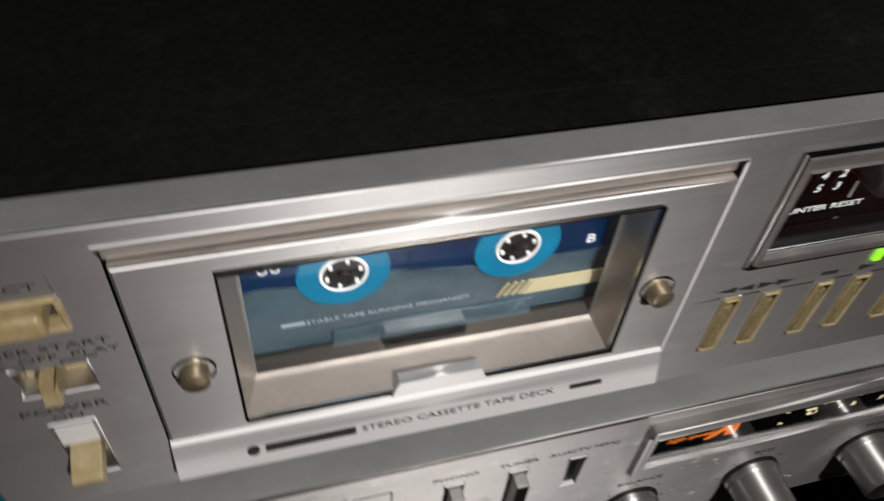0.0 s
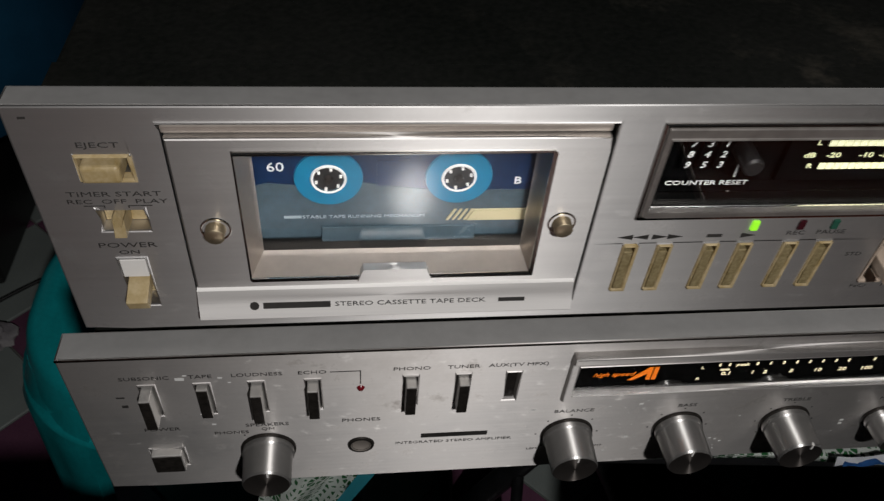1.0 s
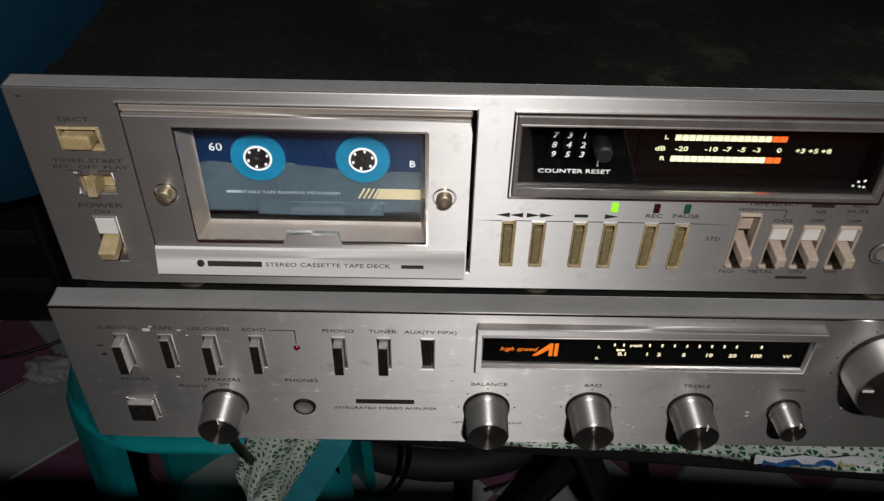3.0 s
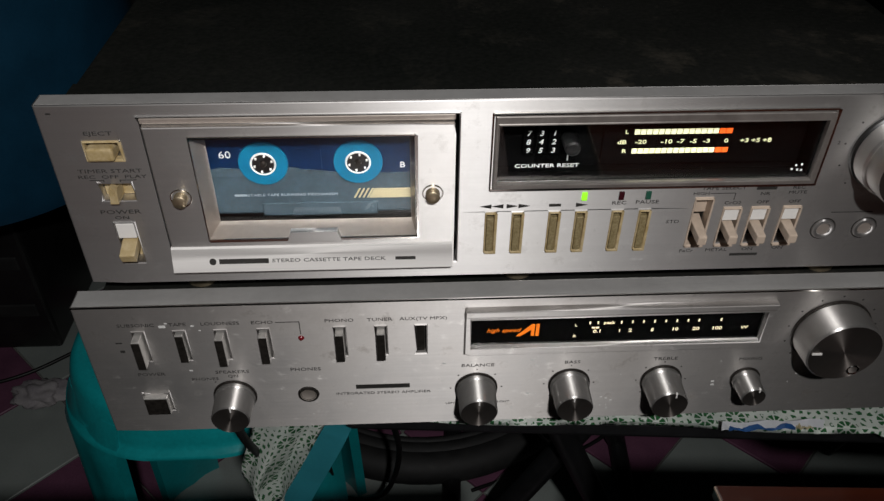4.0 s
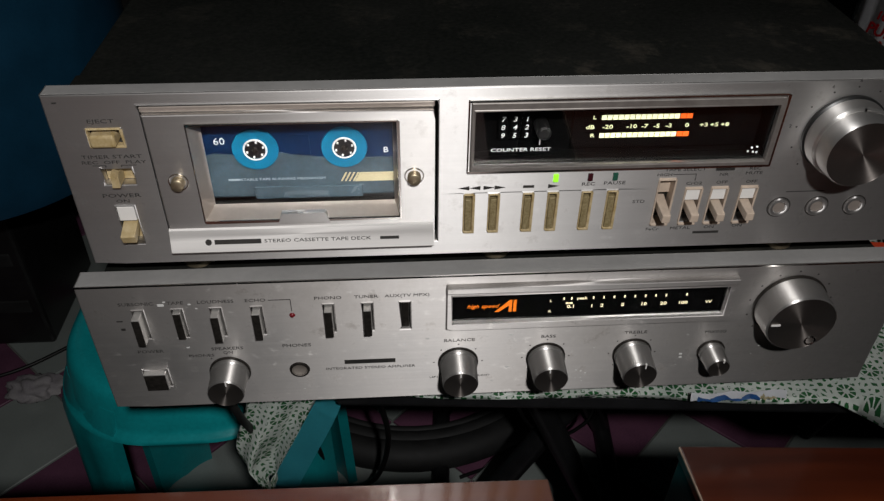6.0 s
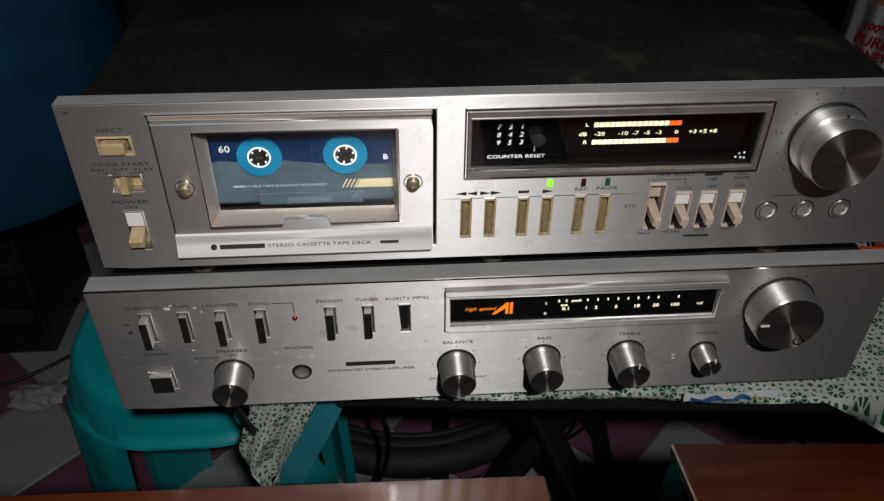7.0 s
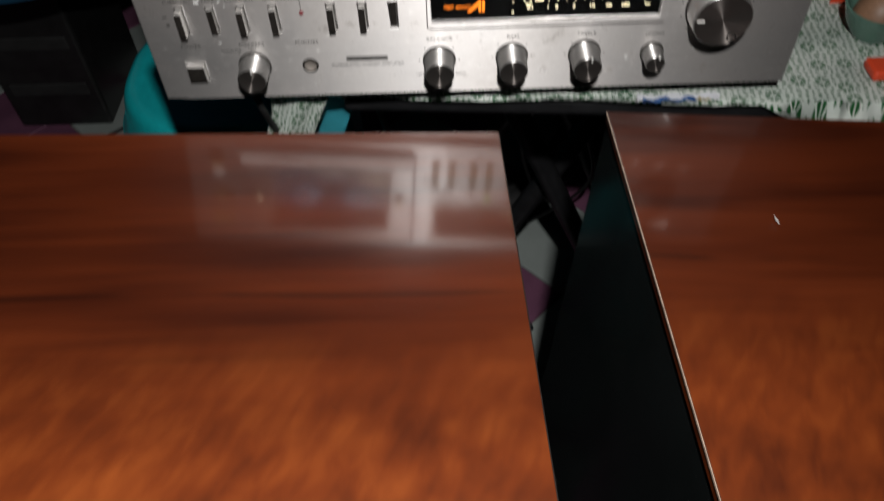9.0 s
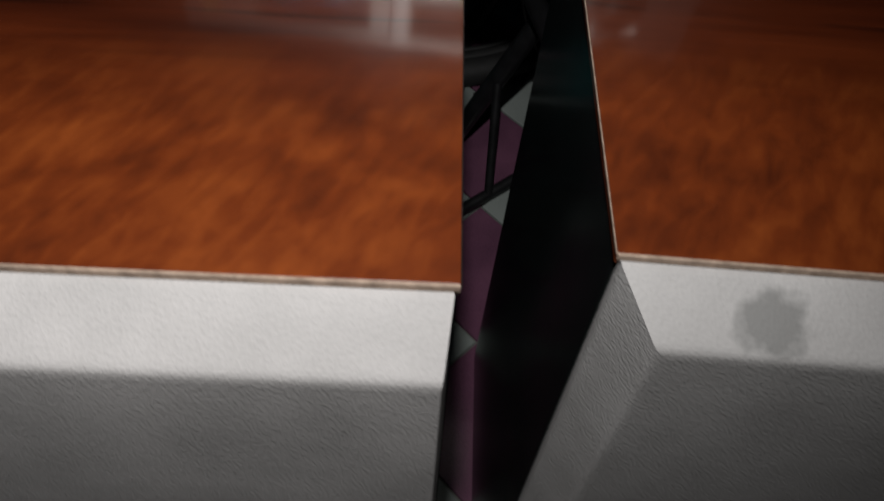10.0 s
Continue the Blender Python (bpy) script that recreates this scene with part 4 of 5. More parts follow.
    lettering("R", 224.2, Y, 62.4, 1.8, DIAL, a, 0, 1.2, "dial_lettering")
    lettering("peak", 240.4, Y, 71.0, 1.9, DIAL, a, 0, 1.1, "dial_lettering", 0.05)
    for x in (231, 235, 246.5, 252, 257.5, 263, 268.5, 274, 279.5, 285, 296):
        part("dial_tick", bx(x - 0.35, x + 0.35, Y, Y + 0.3, 70.2, 71.8), DIAL, a)
    for words, x in (("0.1", 235.2), ("1", 246.2), ("2", 251.6), ("5", 262.6), ("10", 273.8), ("20", 284.4), ("100", 294.8), ("W", 308.6)):
        lettering(words, x, Y, 65.4, 2.2, DIAL, a, 0, 1.2, "dial_lettering", 0.06 if words != "W" else 0)
    for x in (233, 235):
        part("segment", bx(x - 0.8, x + 0.8, Y, Y + 0.3, 67.3, 68.2), DIAL, a)
    # specks of paint on the lower right of the plate
    rnd = random.Random(4)
    for _ in range(70):
        px, pz, w = rnd.uniform(150, 345), rnd.uniform(8, 50), rnd.choice((0.25, 0.3, 0.4, 0.6, 0.9))
        if min(abs(px - 225.6), abs(px - 273.2), abs(px - 318)) < 15:
            continue
        part("paint_speck", bx(px - w, px + w, F - 0.1, F, pz - w * 0.6, pz + w * 0.6, 0.04), LINT, a)
    for px, pz, w in ((27, 77, 1.6), (41, 77, 0.8), (44, 74, 0.6), (29, 79, 0.7), (35, 47, 0.8), (92, 12, 0.5)):
        part("paint_speck", bx(px - w, px + w, F - 0.1, F, pz - w * 0.5, pz + w * 0.5, 0.04), LINT, a)
    return a


deck()
cassette()
amplifier()


# ---- table, cloth and legs ----
TURN = radians(-4.3)
tb = thing("folding_table", (0.06, 0.020, FLOOR_Z), "low folding table with black crossed metal legs under a lace cloth", "table", local=True)
tb.rotation_euler = (0, 0, TURN)
H = (TABLE_Z - FLOOR_Z) * 1000
part("tabletop", bx(42, 900, 6, 470, H - 14, H - 2, 3), BOARD, tb, "dark board top")
part("edge_bar", bx(44, 898, 4, 14, H - 22, H - 6, 4), BLACK_METAL, tb, "black metal edge bar")
for y in (0.182, 0.40):
    part("leg", tube([(0.117, y, H * 0.001 - 0.025), (0.336, y, 0.012)], 0.0125, 12), BLACK_METAL, tb, "black tubular crossed leg", 60)
    part("leg", tube([(0.345, y + 0.026, H * 0.001 - 0.025), (0.110, y + 0.026, 0.012)], 0.0125, 12), BLACK_METAL, tb, "black tubular crossed leg", 60)
    part("leg", tube([(0.84, y, H * 0.001 - 0.025), (0.62, y, 0.012)], 0.0125, 12), BLACK_METAL, tb, "black tubular crossed leg", 60)
part("brace", tube([(0.176, 0.120, 0.012), (0.176, 0.200, 0.150)], 0.006, 10), BLACK_METAL, tb, "thin black brace", 60)
part("brace", tube([(0.100, 0.055, 0.014), (0.215, 0.160, 0.014)], 0.008, 10), BLACK_METAL, tb, "thin black brace", 60)
part("foot_bar", tube([(0.110, 0.165, 0.012), (0.110, 0.44, 0.012)], 0.012, 12), BLACK_METAL, tb, "", 60)
part("foot_bar", tube([(0.336, 0.165, 0.012), (0.336, 0.44, 0.012)], 0.012, 12), BLACK_METAL, tb, "", 60)

cl = thing("tablecloth", (0.06, 0.019, TABLE_Z), "white and green lace-print tablecloth with a hanging corner", "tablecloth", local=True)
cl.rotation_euler = (0, 0, TURN)


def cloth_mesh(name, nx, ny, place, size, label=""):
    """A sheet of thin cloth: place(s, t) gives each point, size its width and length in metres for the print."""
    bm = bmesh.new()
    uv = bm.loops.layers.uv.new("cloth")
    grid, flat = {}, {}
    for i in range(nx + 1):
        for j in range(ny + 1):
            v = bm.verts.new(place(i / nx, j / ny))
            grid[i, j], flat[v] = v, (i / nx * size[0], j / ny * size[1])
    for i in range(nx):
        for j in range(ny):
            f = bm.faces.new((grid[i, j], grid[i + 1, j], grid[i + 1, j + 1], grid[i, j + 1]))
            for lp in f.loops:
                lp[uv].uv = flat[lp.vert]
    bmesh.ops.solidify(bm, geom=bm.faces[:], thickness=0.0012)
    return part(name, bm, LACE, cl, label, 60)


def spread(s, t):
    u, v = s * 0.92 + 0.03, t * 0.52 - 0.005
    if v >= 0:
        return u, v, 0.0012 * noise.noise((u * 30, v * 30, 0))
    y, z = -0.001 + 0.0015 * math.sin(u * 37), v * 0.75
    if u > 0.345:
        k = min(1, (u - 0.345) / 0.04)
        y, z = y - 0.010 * k, z - 0.019 * k
    return u, y, z


def corner(s, t):
    """The corner drapes down, swings left and ends in a blunt point."""
    lean = min(1, t / 0.76)
    left = -0.007 - 0.016 * lean * lean * (3 - 2 * lean) + 0.017 * max(0, (t - 0.76) / 0.24)
    right = 0.037 - 0.036 * t
    fold = 0.006 * math.sin(s * 9.5 + t * 2.5) * (0.25 + t)
    return (left + (right - left) * s + 0.0025 * t * math.sin(s * 11), -0.004 + fold + 0.002 * t,
            -t * (0.086 + 0.007 * math.sin(s * 3.1 + 0.3) + 0.0025 * math.sin(s * 23)))


cloth_mesh("cloth_top", 120, 104, spread, (0.92, 0.52))
cloth_mesh("hanging_corner", 26, 30, corner, (0.050, 0.092), "draped hanging corner")

# torn scrap of printed paper caught on the cloth's edge
scrap = thing("paper_scrap", (0.343, -0.006, -0.012), "torn scrap of white paper with blue and orange print", "paper scrap")
for name, x0, x1, lift, m in (("white_piece", 0.314, 0.372, 0.0, "LABEL_PAPER"), ("blue_print", 0.318, 0.356, 0.0007, "SCRAP_BLUE"), ("orange_print", 0.356, 0.366, 0.0007, "TAN")):
    bm = bmesh.new()
    top, low = [], []
    for k in range(13):
        q = k / 12
        x = x0 + (x1 - x0) * q
        z = -0.0048 - 0.002 * abs(math.sin(q * 7.3 + x0 * 40)) - (0.0025 if lift else 0)
        top.append(bm.verts.new((x, -0.0050 - lift, z)))
        low.append(bm.verts.new((x, -0.0068 - lift, -0.0108 + 0.0010 * math.sin(q * 17))))
    for k in range(12):
        bm.faces.new((top[k], top[k + 1], low[k + 1], low[k]))
    bmesh.ops.solidify(bm, geom=bm.faces[:], thickness=0.0004)
    part(name, bm, {"LABEL_PAPER": LABEL_PAPER, "SCRAP_BLUE": SCRAP_BLUE, "TAN": TAN}[m], scrap)


# ---- speakers in front of the table ----
def speaker(loc, lean, width, depth, label, inset, felt):
    """A box speaker whose top front-left corner is at loc; it leans back and to one side on wedge feet."""
    s = thing("loudspeaker", loc, label, "loudspeaker", "pair of loudspeakers", local=True)
    rx, ry, rz = (radians(q) for q in lean)
    s.rotation_euler = (rx, ry, rz)
    across, along, up = -math.sin(ry), math.cos(ry) * math.sin(rx), math.cos(ry) * math.cos(rx)
    dp = depth
    h = (loc[2] + across * width * 0.001 + along * dp * 0.001 - FLOOR_Z - 0.004) / up
    z0 = -h * 1000
    w = width
    for x, y in ((20, 20), (w - 60, 20), (20, dp - 60), (w - 60, dp - 60)):
        drop = max(3.0, ((loc[2] - FLOOR_Z) * 1000 + across * (x + 20) + along * (y + 20) + up * z0) / up - 3)
        part("wedge_foot", bx(x, x + 40, y, y + 40, z0 - drop, z0 + 2, 1), RUBBER, s, "black wedge foot")
    part("cabinet", bx(1, w - 1, 2, dp, z0, -7, 1.5), BLACK_GLOSS, s, "glossy black cabinet sides")
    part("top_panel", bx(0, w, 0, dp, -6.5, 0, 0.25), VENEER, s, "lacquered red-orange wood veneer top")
    part("edge_strip", bx(0, w, -1.3, -0.02, -3.3, 0.08, 0.3), EDGE, s, "bare pale front edge")
    part("edge_strip", bx(-0.5, -0.1, 0, dp, -1.6, -0.3, 0.1), EDGE, s)
    part("edge_strip", bx(w + 0.1, w + 0.6, 0, dp, -2.4, -0.6, 0.2), DARK_KEY, s)
    bm = bmesh.new()
    o = [(2, z0 + 12), (w - 2, z0 + 12), (w - 2, -3.6), (2, -3.6)]
    i = [(inset, z0 + 45), (w - inset, z0 + 45), (w - inset, -20), (inset, -20)]
    rings = []
    for f, y in ((0.0, 0.0015), (0.0, -0.0015), (0.012, -0.003), (0.05, -0.0045), (0.82, -0.0262), (0.90, -0.0283), (0.97, -0.0296), (1.05, -0.0304), (1.14, -0.0308), (1.3, -0.031)):
        rings.append([bm.verts.new(((a + (c - a) * f) * 0.001, y, (b + (d - b) * f) * 0.001)) for (a, b), (c, d) in zip(o, i)])
    bm.faces.new(rings[0])
    bm.faces.new(rings[-1])
    for ra, rb in zip(rings, rings[1:]):
        for k in range(4):
            j = (k + 1) % 4
            bm.faces.new((ra[k], ra[j], rb[j], rb[k]))
    part("front_grille", bm, felt, s, "grey-white bevelled cloth front")
    return s


speaker((-0.2016, -0.3910, 0.0968), (-6.98, 2.87, 1.12), 420, 294, "floor-standing loudspeaker with glossy red wood top and grey front", 5, GREY_FELT)
speaker((0.2778, -0.3604, 0.0665), (-5.1, 4.68, 0.03), 420, 284, "floor-standing loudspeaker, stained grey front and glossy red wood top", 17, STAINED_FELT)


# ---- plastic stool ----
def stool():
    s = thing("plastic_stool", (-0.049, 0.262, FLOOR_Z), "small teal moulded plastic stool under the amplifier's overhang", "stool", local=True)
    H, hw, r = 0.384, 0.112, 0.099
    n = 14

    def ring(half, rad, z):
        pts = []
        for cx, cy, a0 in ((1, 1, 0), (-1, 1, 90), (-1, -1, 180), (1, -1, 270)):
            for k in range(n + 1):
                q = radians(a0 + 90 * k / n)
                pts.append((cx * (half - rad) + rad * math.cos(q), cy * (half - rad) + rad * math.sin(q), z))
        return pts
    bm = bmesh.new()
    # dished top, rounded shoulder, deep skirt with a rolled lip, and the inside of the skirt
    prof = [(hw * 0.3, r * 0.3, H - 0.005), (hw - 0.04, r - 0.04, H - 0.005), (hw - 0.018, r - 0.018, H - 0.002), (hw - 0.008, r - 0.008, H), (hw - 0.002, r - 0.002, H - 0.003), (hw + 0.001, r, H - 0.009),
            (hw + 0.006, r + 0.002, H - 0.032), (hw + 0.007, r + 0.002, H - 0.039), (hw + 0.011, r + 0.004, H - 0.041), (hw + 0.012, r + 0.004, H - 0.045), (hw + 0.009, r + 0.003, H - 0.048), (hw + 0.003, r, H - 0.044), (hw - 0.004, r - 0.004, H - 0.012), (hw * 0.3, r * 0.3, H - 0.011)]
    rings = [[bm.verts.new(p) for p in ring(*q)] for q in prof]
    m = len(rings[0])
    for a, b in zip(rings, rings[1:]):
        for k in range(m):
            bm.faces.new((a[k], a[(k + 1) % m], b[(k + 1) % m], b[k]))
    bm.faces.new(rings[0])
    bm.faces.new(rings[-1][::-1])
    part("seat", bm, TEAL, s, "teal seat with a deep skirt and rolled lip", 60)
    for a0 in (0, 90, 180, 270):
        cx, cy = math.copysign(1, math.cos(radians(a0 + 45))), math.copysign(1, math.sin(radians(a0 + 45)))
        bm = bmesh.new()
        rows = []
        for t in range(11):
            f = t / 10
            z = (H - 0.018) * (1 - f)
            flare, spread_ = 0.004 + 0.012 * min(1, f / 0.08) + 0.018 * f, 23 - 5 * f
            row = []
            for side, rad in ((1, r + flare), (-1, r + flare - 0.012)):
                steps = [a0 + 45 + (spread_ * (2 * k / 8 - 1)) * side for k in range(9)]
                for k, q in enumerate(steps):
                    # a shallow groove runs down the leg
                    groove = 0.003 * math.exp(-((k - 4) / 1.2) ** 2)
                    row.append(bm.verts.new((cx * (hw - r) + (rad - groove) * math.cos(radians(q)), cy * (hw - r) + (rad - groove) * math.sin(radians(q)), z)))
            rows.append(row)
        for a, b in zip(rows, rows[1:]):
            for k in range(18):
                bm.faces.new((a[k], a[(k + 1) % 18], b[(k + 1) % 18], b[k]))
        bm.faces.new(rows[0])
        bm.faces.new(rows[-1][::-1])
        part("leg", bm, TEAL, s, "teal flared corner leg with a groove", 50)
    return s


stool()

# pale teal band added as the stool's right front leg, beside the hanging cloth
st = thing("stool_leg_band", (0.07, 0.1, -0.25), "pale teal band standing in for the stool's right front leg, beside the cloth corner", "plastic band")
bm = bmesh.new()
pts = curve_points([(0.103, 0.034, -0.030), (0.089, 0.034, -0.068), (0.066, 0.036, -0.122), (0.046, 0.040, -0.175), (0.030, 0.048, -0.24)], 6)
left, right = [], []
for p in pts:
    left.append(bm.verts.new(p + Vector((-0.011, 0.004, 0))))
    right.append(bm.verts.new(p + Vector((0.010, 0.0, 0.0))))
for k in range(len(pts) - 1):
    bm.faces.new((left[k], right[k], right[k + 1], left[k + 1]))
bmesh.ops.solidify(bm, geom=bm.faces[:], thickness=0.003)
part("band", bm, TEAL_LIGHT, st, "", 50)

# ---- floor clutter: tyre, cables ----
ty = thing("rubber_tyre", (0.165, 0.60, FLOOR_Z), "dark rubber tyre lying on the tiled floor", "tyre")
n = 64
bm = tube([(0.165 + 0.245 * math.cos(2 * math.pi * k / n), 0.60 + 0.245 * math.sin(2 * math.pi * k / n), FLOOR_Z + 0.022) for k in range(n)], 0.022, 12, None, True)
part("tread", bm, RUBBER, ty, "", 60)
for name, rad, thick, up in (("sidewall", 0.226, 0.013, 0.030), ("bead", 0.212, 0.006, 0.034)):
    ring = [(0.165 + rad * math.cos(2 * math.pi * k / n), 0.60 + rad * math.sin(2 * math.pi * k / n), FLOOR_Z + up) for k in range(n)]
    part(name, tube(ring, thick, 10, None, True), RUBBER, ty, "", 60)
for ctrl, r in (
    ([(0.036, 0.030, -0.002), (0.043, 0.014, -0.012), (0.050, 0.016, -0.042), (0.054, 0.05, -0.10), (0.06, 0.16, -0.22), (0.07, 0.22, -0.45), (0.05, 0.26, FLOOR_Z + 0.004)], 0.0026),
    ([(0.10, 0.12, -0.03), (0.115, 0.16, -0.15), (0.13, 0.22, -0.32), (0.10, 0.28, -0.48), (0.02, 0.34, FLOOR_Z + 0.004), (-0.08, 0.42, FLOOR_Z + 0.004)], 0.003),
    ([(-0.62, 0.52, FLOOR_Z + 0.004), (-0.46, 0.55, FLOOR_Z + 0.004), (-0.36, 0.62, FLOOR_Z + 0.004), (-0.24, 0.72, FLOOR_Z + 0.004)], 0.003),
    ([(0.30, 0.20, -0.03), (0.31, 0.26, -0.18), (0.28, 0.34, -0.36), (0.34, 0.40, FLOOR_Z + 0.004), (0.46, 0.46, FLOOR_Z + 0.004)], 0.003),
    ([(0.35, 0.16, -0.03), (0.33, 0.22, -0.2), (0.37, 0.30, -0.40), (0.30, 0.36, FLOOR_Z + 0.004), (0.22, 0.33, FLOOR_Z + 0.004)], 0.0025),
):
    c = thing("cable", ctrl[-1], "thin black cable trailing down to the floor", "cable", "loose cables")
    part("sheath", tube(curve_points(ctrl), r, 8), CABLE, c, "", 60)

rag = thing("crumpled_rag", (-0.395, 0.515, FLOOR_Z), "crumpled pale rag lying on the tiled floor", "rag")
bm = bmesh.new()
bmesh.ops.create_icosphere(bm, subdivisions=4, radius=1.0)
for v in bm.verts:
    p = v.co.copy()
    k = 1 + 0.42 * noise.noise(p * 2.1) + 0.22 * abs(noise.noise(p * 5.3))
    v.co = Vector((-0.395 + p.x * 0.036 * k, 0.515 + p.y * 0.022 * k, max(FLOOR_Z + 0.001, FLOOR_Z + 0.012 + p.z * 0.016 * k)))
part("rag_cloth", bm, RAG, rag, "", 70)

# ---- blue drum behind at the left ----
cr = thing("storage_crate", (-0.42, 0.66, FLOOR_Z), "black crate in the shadow carrying the blue drum", "crate")
part("crate_body", bx(-560, -400, 620, 820, FLOOR_Z * 1000, -215, 6), BLACK, cr)
for z in (-290, -380, -470):
    part("crate_slot", bx(-545, -415, 618, 623, z - 12, z + 12, 2), RUBBER, cr)
dr = thing("plastic_drum", (-0.40, 0.64, -0.214), "large dark blue round plastic drum in the shadow", "drum")
part("drum_body", lathe_z([(0, -0.214), (0.16, -0.214), (0.195, -0.20), (0.212, -0.16), (0.215, 0.10), (0.20, 0.20), (0, 0.21)], -0.40, 0.64, 64), DRUM_BLUE, dr, "", 30)
part("rim", lathe_z([(0.205, 0.10), (0.224, 0.11), (0.224, 0.125), (0.205, 0.14)], -0.40, 0.64, 64), DRUM_BLUE, dr, "rounded rim", 40)

# ---- things on the table beside and behind the deck ----
jar = thing("honey_jar", (0.549, 0.265, TABLE_Z + 0.001), "jar with a white label lettered in red, standing behind the deck", "jar")
JX, JY = 0.549, 0.265
part("jar_body", lathe_z([(0, -0.012), (0.034, -0.012), (0.038, -0.006), (0.038, 0.185), (0.03, 0.198), (0.03, 0.205), (0, 0.205)], JX, JY, 40), BROWN, jar, "amber-brown jar", 30)
part("lid", lathe_z([(0, 0.222), (0.031, 0.222), (0.033, 0.219), (0.033, 0.203), (0.030, 0.203)], JX, JY, 40), BLACK, jar, "dark screw lid", 30)
bm = bmesh.new()
rows = []
for k in range(25):
    q = radians(150 + 200 * k / 24)
    rows.append([bm.verts.new((JX + 0.0388 * math.cos(q), JY + 0.0388 * math.sin(q), z)) for z in (0.04, 0.136)])
for a, b in zip(rows, rows[1:]):
    bm.faces.new((a[0], b[0], b[1], a[1]))
bmesh.ops.solidify(bm, geom=bm.faces[:], thickness=-0.0006)
lab = part("jar_label", bm, LABEL_PAPER, jar, "white paper label", 60)
for words, z, s in (("100%", 119, 6.5), ("PURE", 108, 9), ("HONEY", 97.5, 6.8)):
    t = lettering(words, 0, 0, z, s, RED_INK, lab, 0.15, 1.0, "label_lettering", 0.4)
    for v in t.data.vertices:
        x = v.co.x + top_of(t).location.x
        q = radians(216) + x / 0.0395
        base = Vector((JX + 0.0396 * math.cos(q), JY + 0.0396 * math.sin(q), 0))
        v.co.x, v.co.y = base.x - jar.location.x, base.y - jar.location.y

bw = thing("glazed_bowl", (0.504, 0.066, TABLE_Z + 0.001), "dull green round bowl holding brown things on the lace cloth", "bowl")
part("bowl_body", lathe_z([(0, -0.012), (0.014, -0.012), (0.022, 0.000), (0.026, 0.012), (0.024, 0.012), (0.019, 0.001), (0, -0.006)], 0.504, 0.066, 48), GREEN_GLASS, bw, "", 40)
part("brown_lump", lathe_z([(0, 0.024), (0.010, 0.021), (0.017, 0.011), (0.019, 0.003), (0, 0.002)], 0.505, 0.067, 24), BROWN, bw, "brown lumpy contents", 60)
fl = thing("plastic_star", (0.502, 0.118, TABLE_Z + 0.001), "red-orange star-shaped plastic piece", "plastic piece")
bm = bmesh.new()
star = []
for k in range(10):
    q = radians(36 * k)
    rr = 0.019 if k % 2 == 0 else 0.010
    star.append((rr * math.cos(q), rr * math.sin(q)))
lo = [bm.verts.new((0.502 + x, 0.118 + y, TABLE_Z + 0.001)) for x, y in star]
hi = [bm.verts.new((0.502 + x * 0.9, 0.118 + y * 0.9, TABLE_Z + 0.010)) for x, y in star]
tp = bm.verts.new((0.502, 0.118, TABLE_Z + 0.016))
bm.faces.new(lo[::-1])
for k in range(10):
    j = (k + 1) % 10
    bm.faces.new((lo[k], lo[j], hi[j], hi[k]))
    bm.faces.new((hi[k], hi[j], tp))
part("star_body", bm, RED_PAINT, fl)
rod = thing("metal_rod", (0.505, 0.15, TABLE_Z + 0.001), "thin bright metal rod lying on the cloth", "rod")
part("shaft", tube([(0.503, 0.128, TABLE_Z + 0.006), (0.535, 0.21, TABLE_Z + 0.014)], 0.0035, 10), CHROME, rod, "", 60)
pk = thing("white_packet", (0.488, 0.135, TABLE_Z + 0.001), "small white label tag lying on the cloth", "tag")
part("tag_body", bx(470, 492, 128, 142, TABLE_Z * 1000 + 1, TABLE_Z * 1000 + 6, 1), LABEL_PAPER, pk)
ob = thing("orange_packet", (0.50, 0.022, TABLE_Z + 0.001), "small orange packet on the lace cloth", "packet")
part("packet_body", bx(484, 512, 8, 28, TABLE_Z * 1000 + 1, TABLE_Z * 1000 + 9, 2.5, None, 3), RED_PAINT, ob)

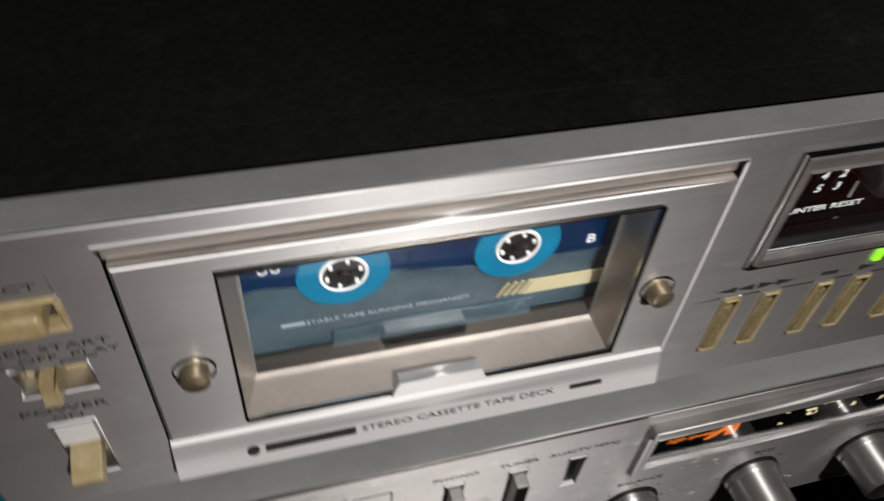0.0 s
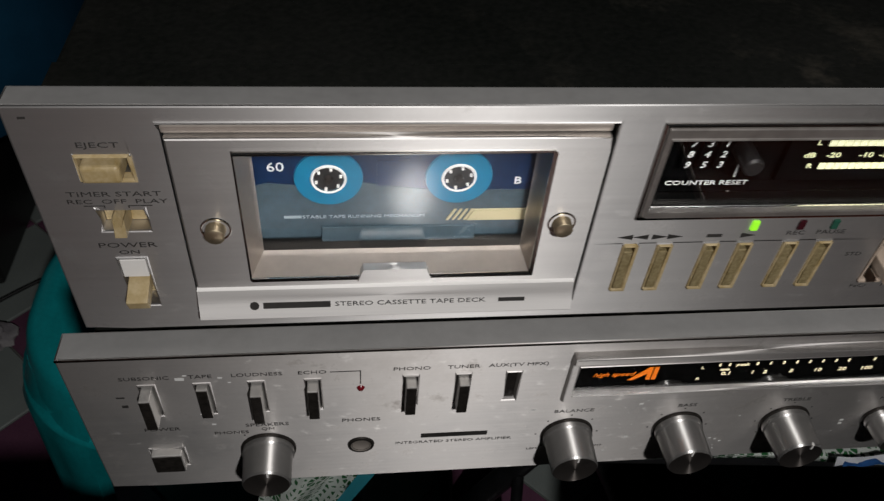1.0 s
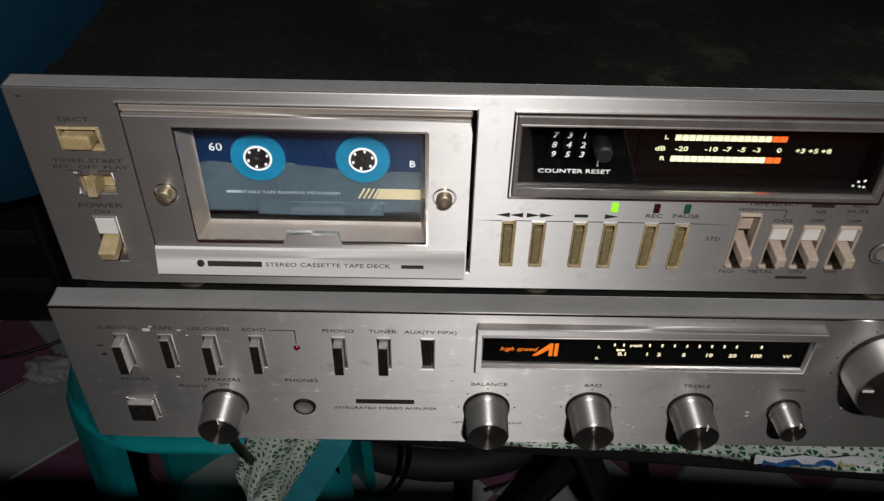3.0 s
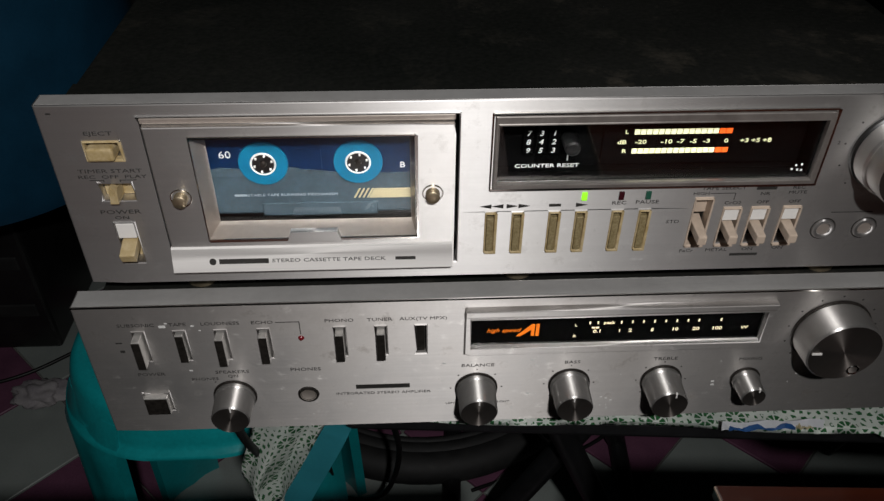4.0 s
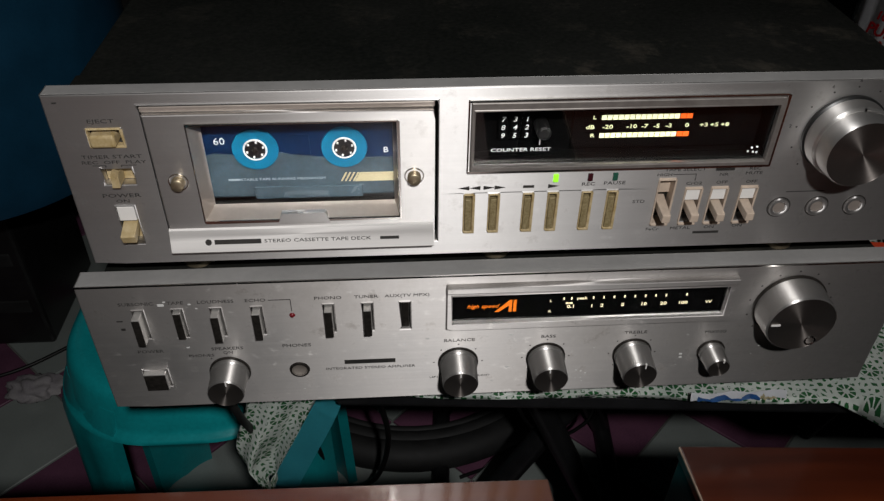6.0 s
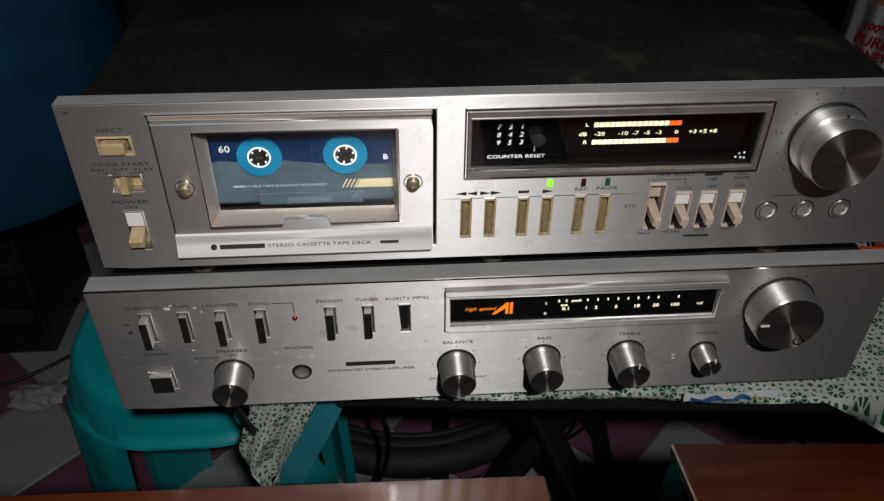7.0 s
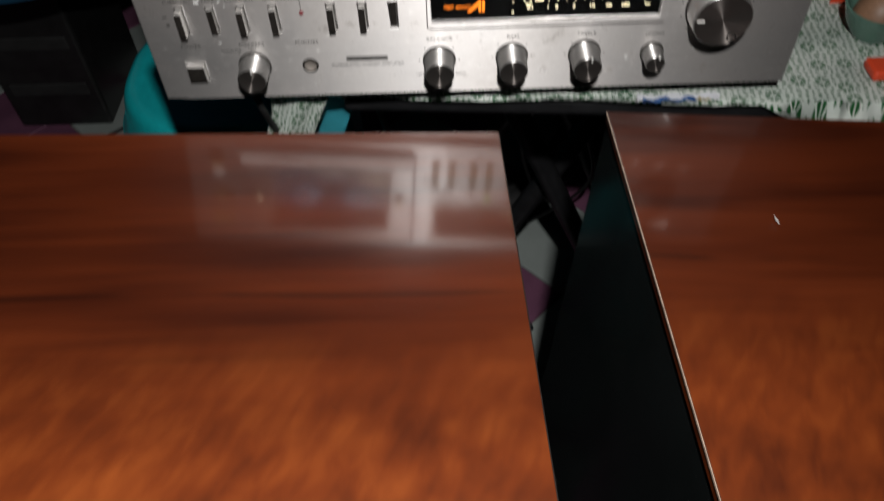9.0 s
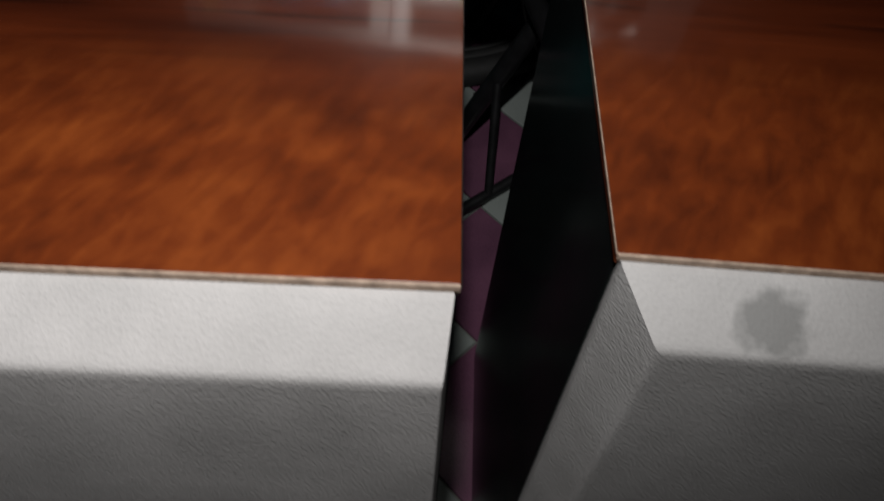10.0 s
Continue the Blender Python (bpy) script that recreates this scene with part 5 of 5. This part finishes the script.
# lint on the black cover and a fleck on the veneer
lint = thing("lint", (0.15, 0.05, 0.183), "few white lint hairs on the black cover", "lint", kind="stuff")
bm = bmesh.new()
rnd = random.Random(9)
for x, y, l in ((150, 60, 6), (190, 22, 9), (120, 95, 3), (230, 120, 4), (300, 60, 3), (260, 150, 4), (95, 130, 4)):
    q = rnd.uniform(0, 3)
    tube([(x * 0.001 + t * l * 0.001 * math.cos(q + t * 0.6), y * 0.001 + t * l * 0.001 * math.sin(q + t * 0.6), 0.1825 + 0.0006 * math.sin(3 * t)) for t in (0, 0.35, 0.7, 1)], 0.00022, 5, bm)
part("lint_hairs", bm, LINT, lint)
fleck = thing("white_fleck", (0.350, -0.170, 0.046), "tiny white fleck on the glossy wood top", "fleck")
part("fleck_body", tube([(0.3478, -0.1725, 0.0460), (0.3470, -0.1700, 0.0460), (0.3467, -0.1685, 0.0459)], 0.00028, 6), LINT, fleck)

# ---- floor tiles: diamonds of mauve and pale grey, each a piece of its own ----
SIZE, GAP = 0.148, 0.0025
bm = bmesh.new()
bx(-SIZE * 500 + GAP * 500, SIZE * 500 - GAP * 500, -SIZE * 500 + GAP * 500, SIZE * 500 - GAP * 500, -5.5, 0, 0, bm)
top_edges = [e for e in bm.edges if all(v.co.z > -0.001 for v in e.verts)]
bmesh.ops.bevel(bm, geom=top_edges, offset=0.0012, segments=1, affect="EDGES")
pale = bpy.data.meshes.new("tile")
bm.to_mesh(pale)
bm.free()
pink = pale.copy()
pale.materials.append(TILE_WHITE)
pink.materials.append(TILE_PINK)
for i in range(-9, 12):
    for j in range(-6, 13):
        cx, cy = 0.235 + (i - j) * SIZE * 0.7071, 0.016 + (i + j) * SIZE * 0.7071
        if not (-0.95 < cx < 1.1 and -0.75 < cy < 1.35):
            continue
        mauve = (i + j) % 2 == 0 if cx > 0.05 else (i + 2 * j) % 3 != 0
        t = new("tile", pink if mauve else pale)
        t.location = (cx, cy, FLOOR_Z)
        t.rotation_euler = (0, 0, radians(45))
        t.parent = floor
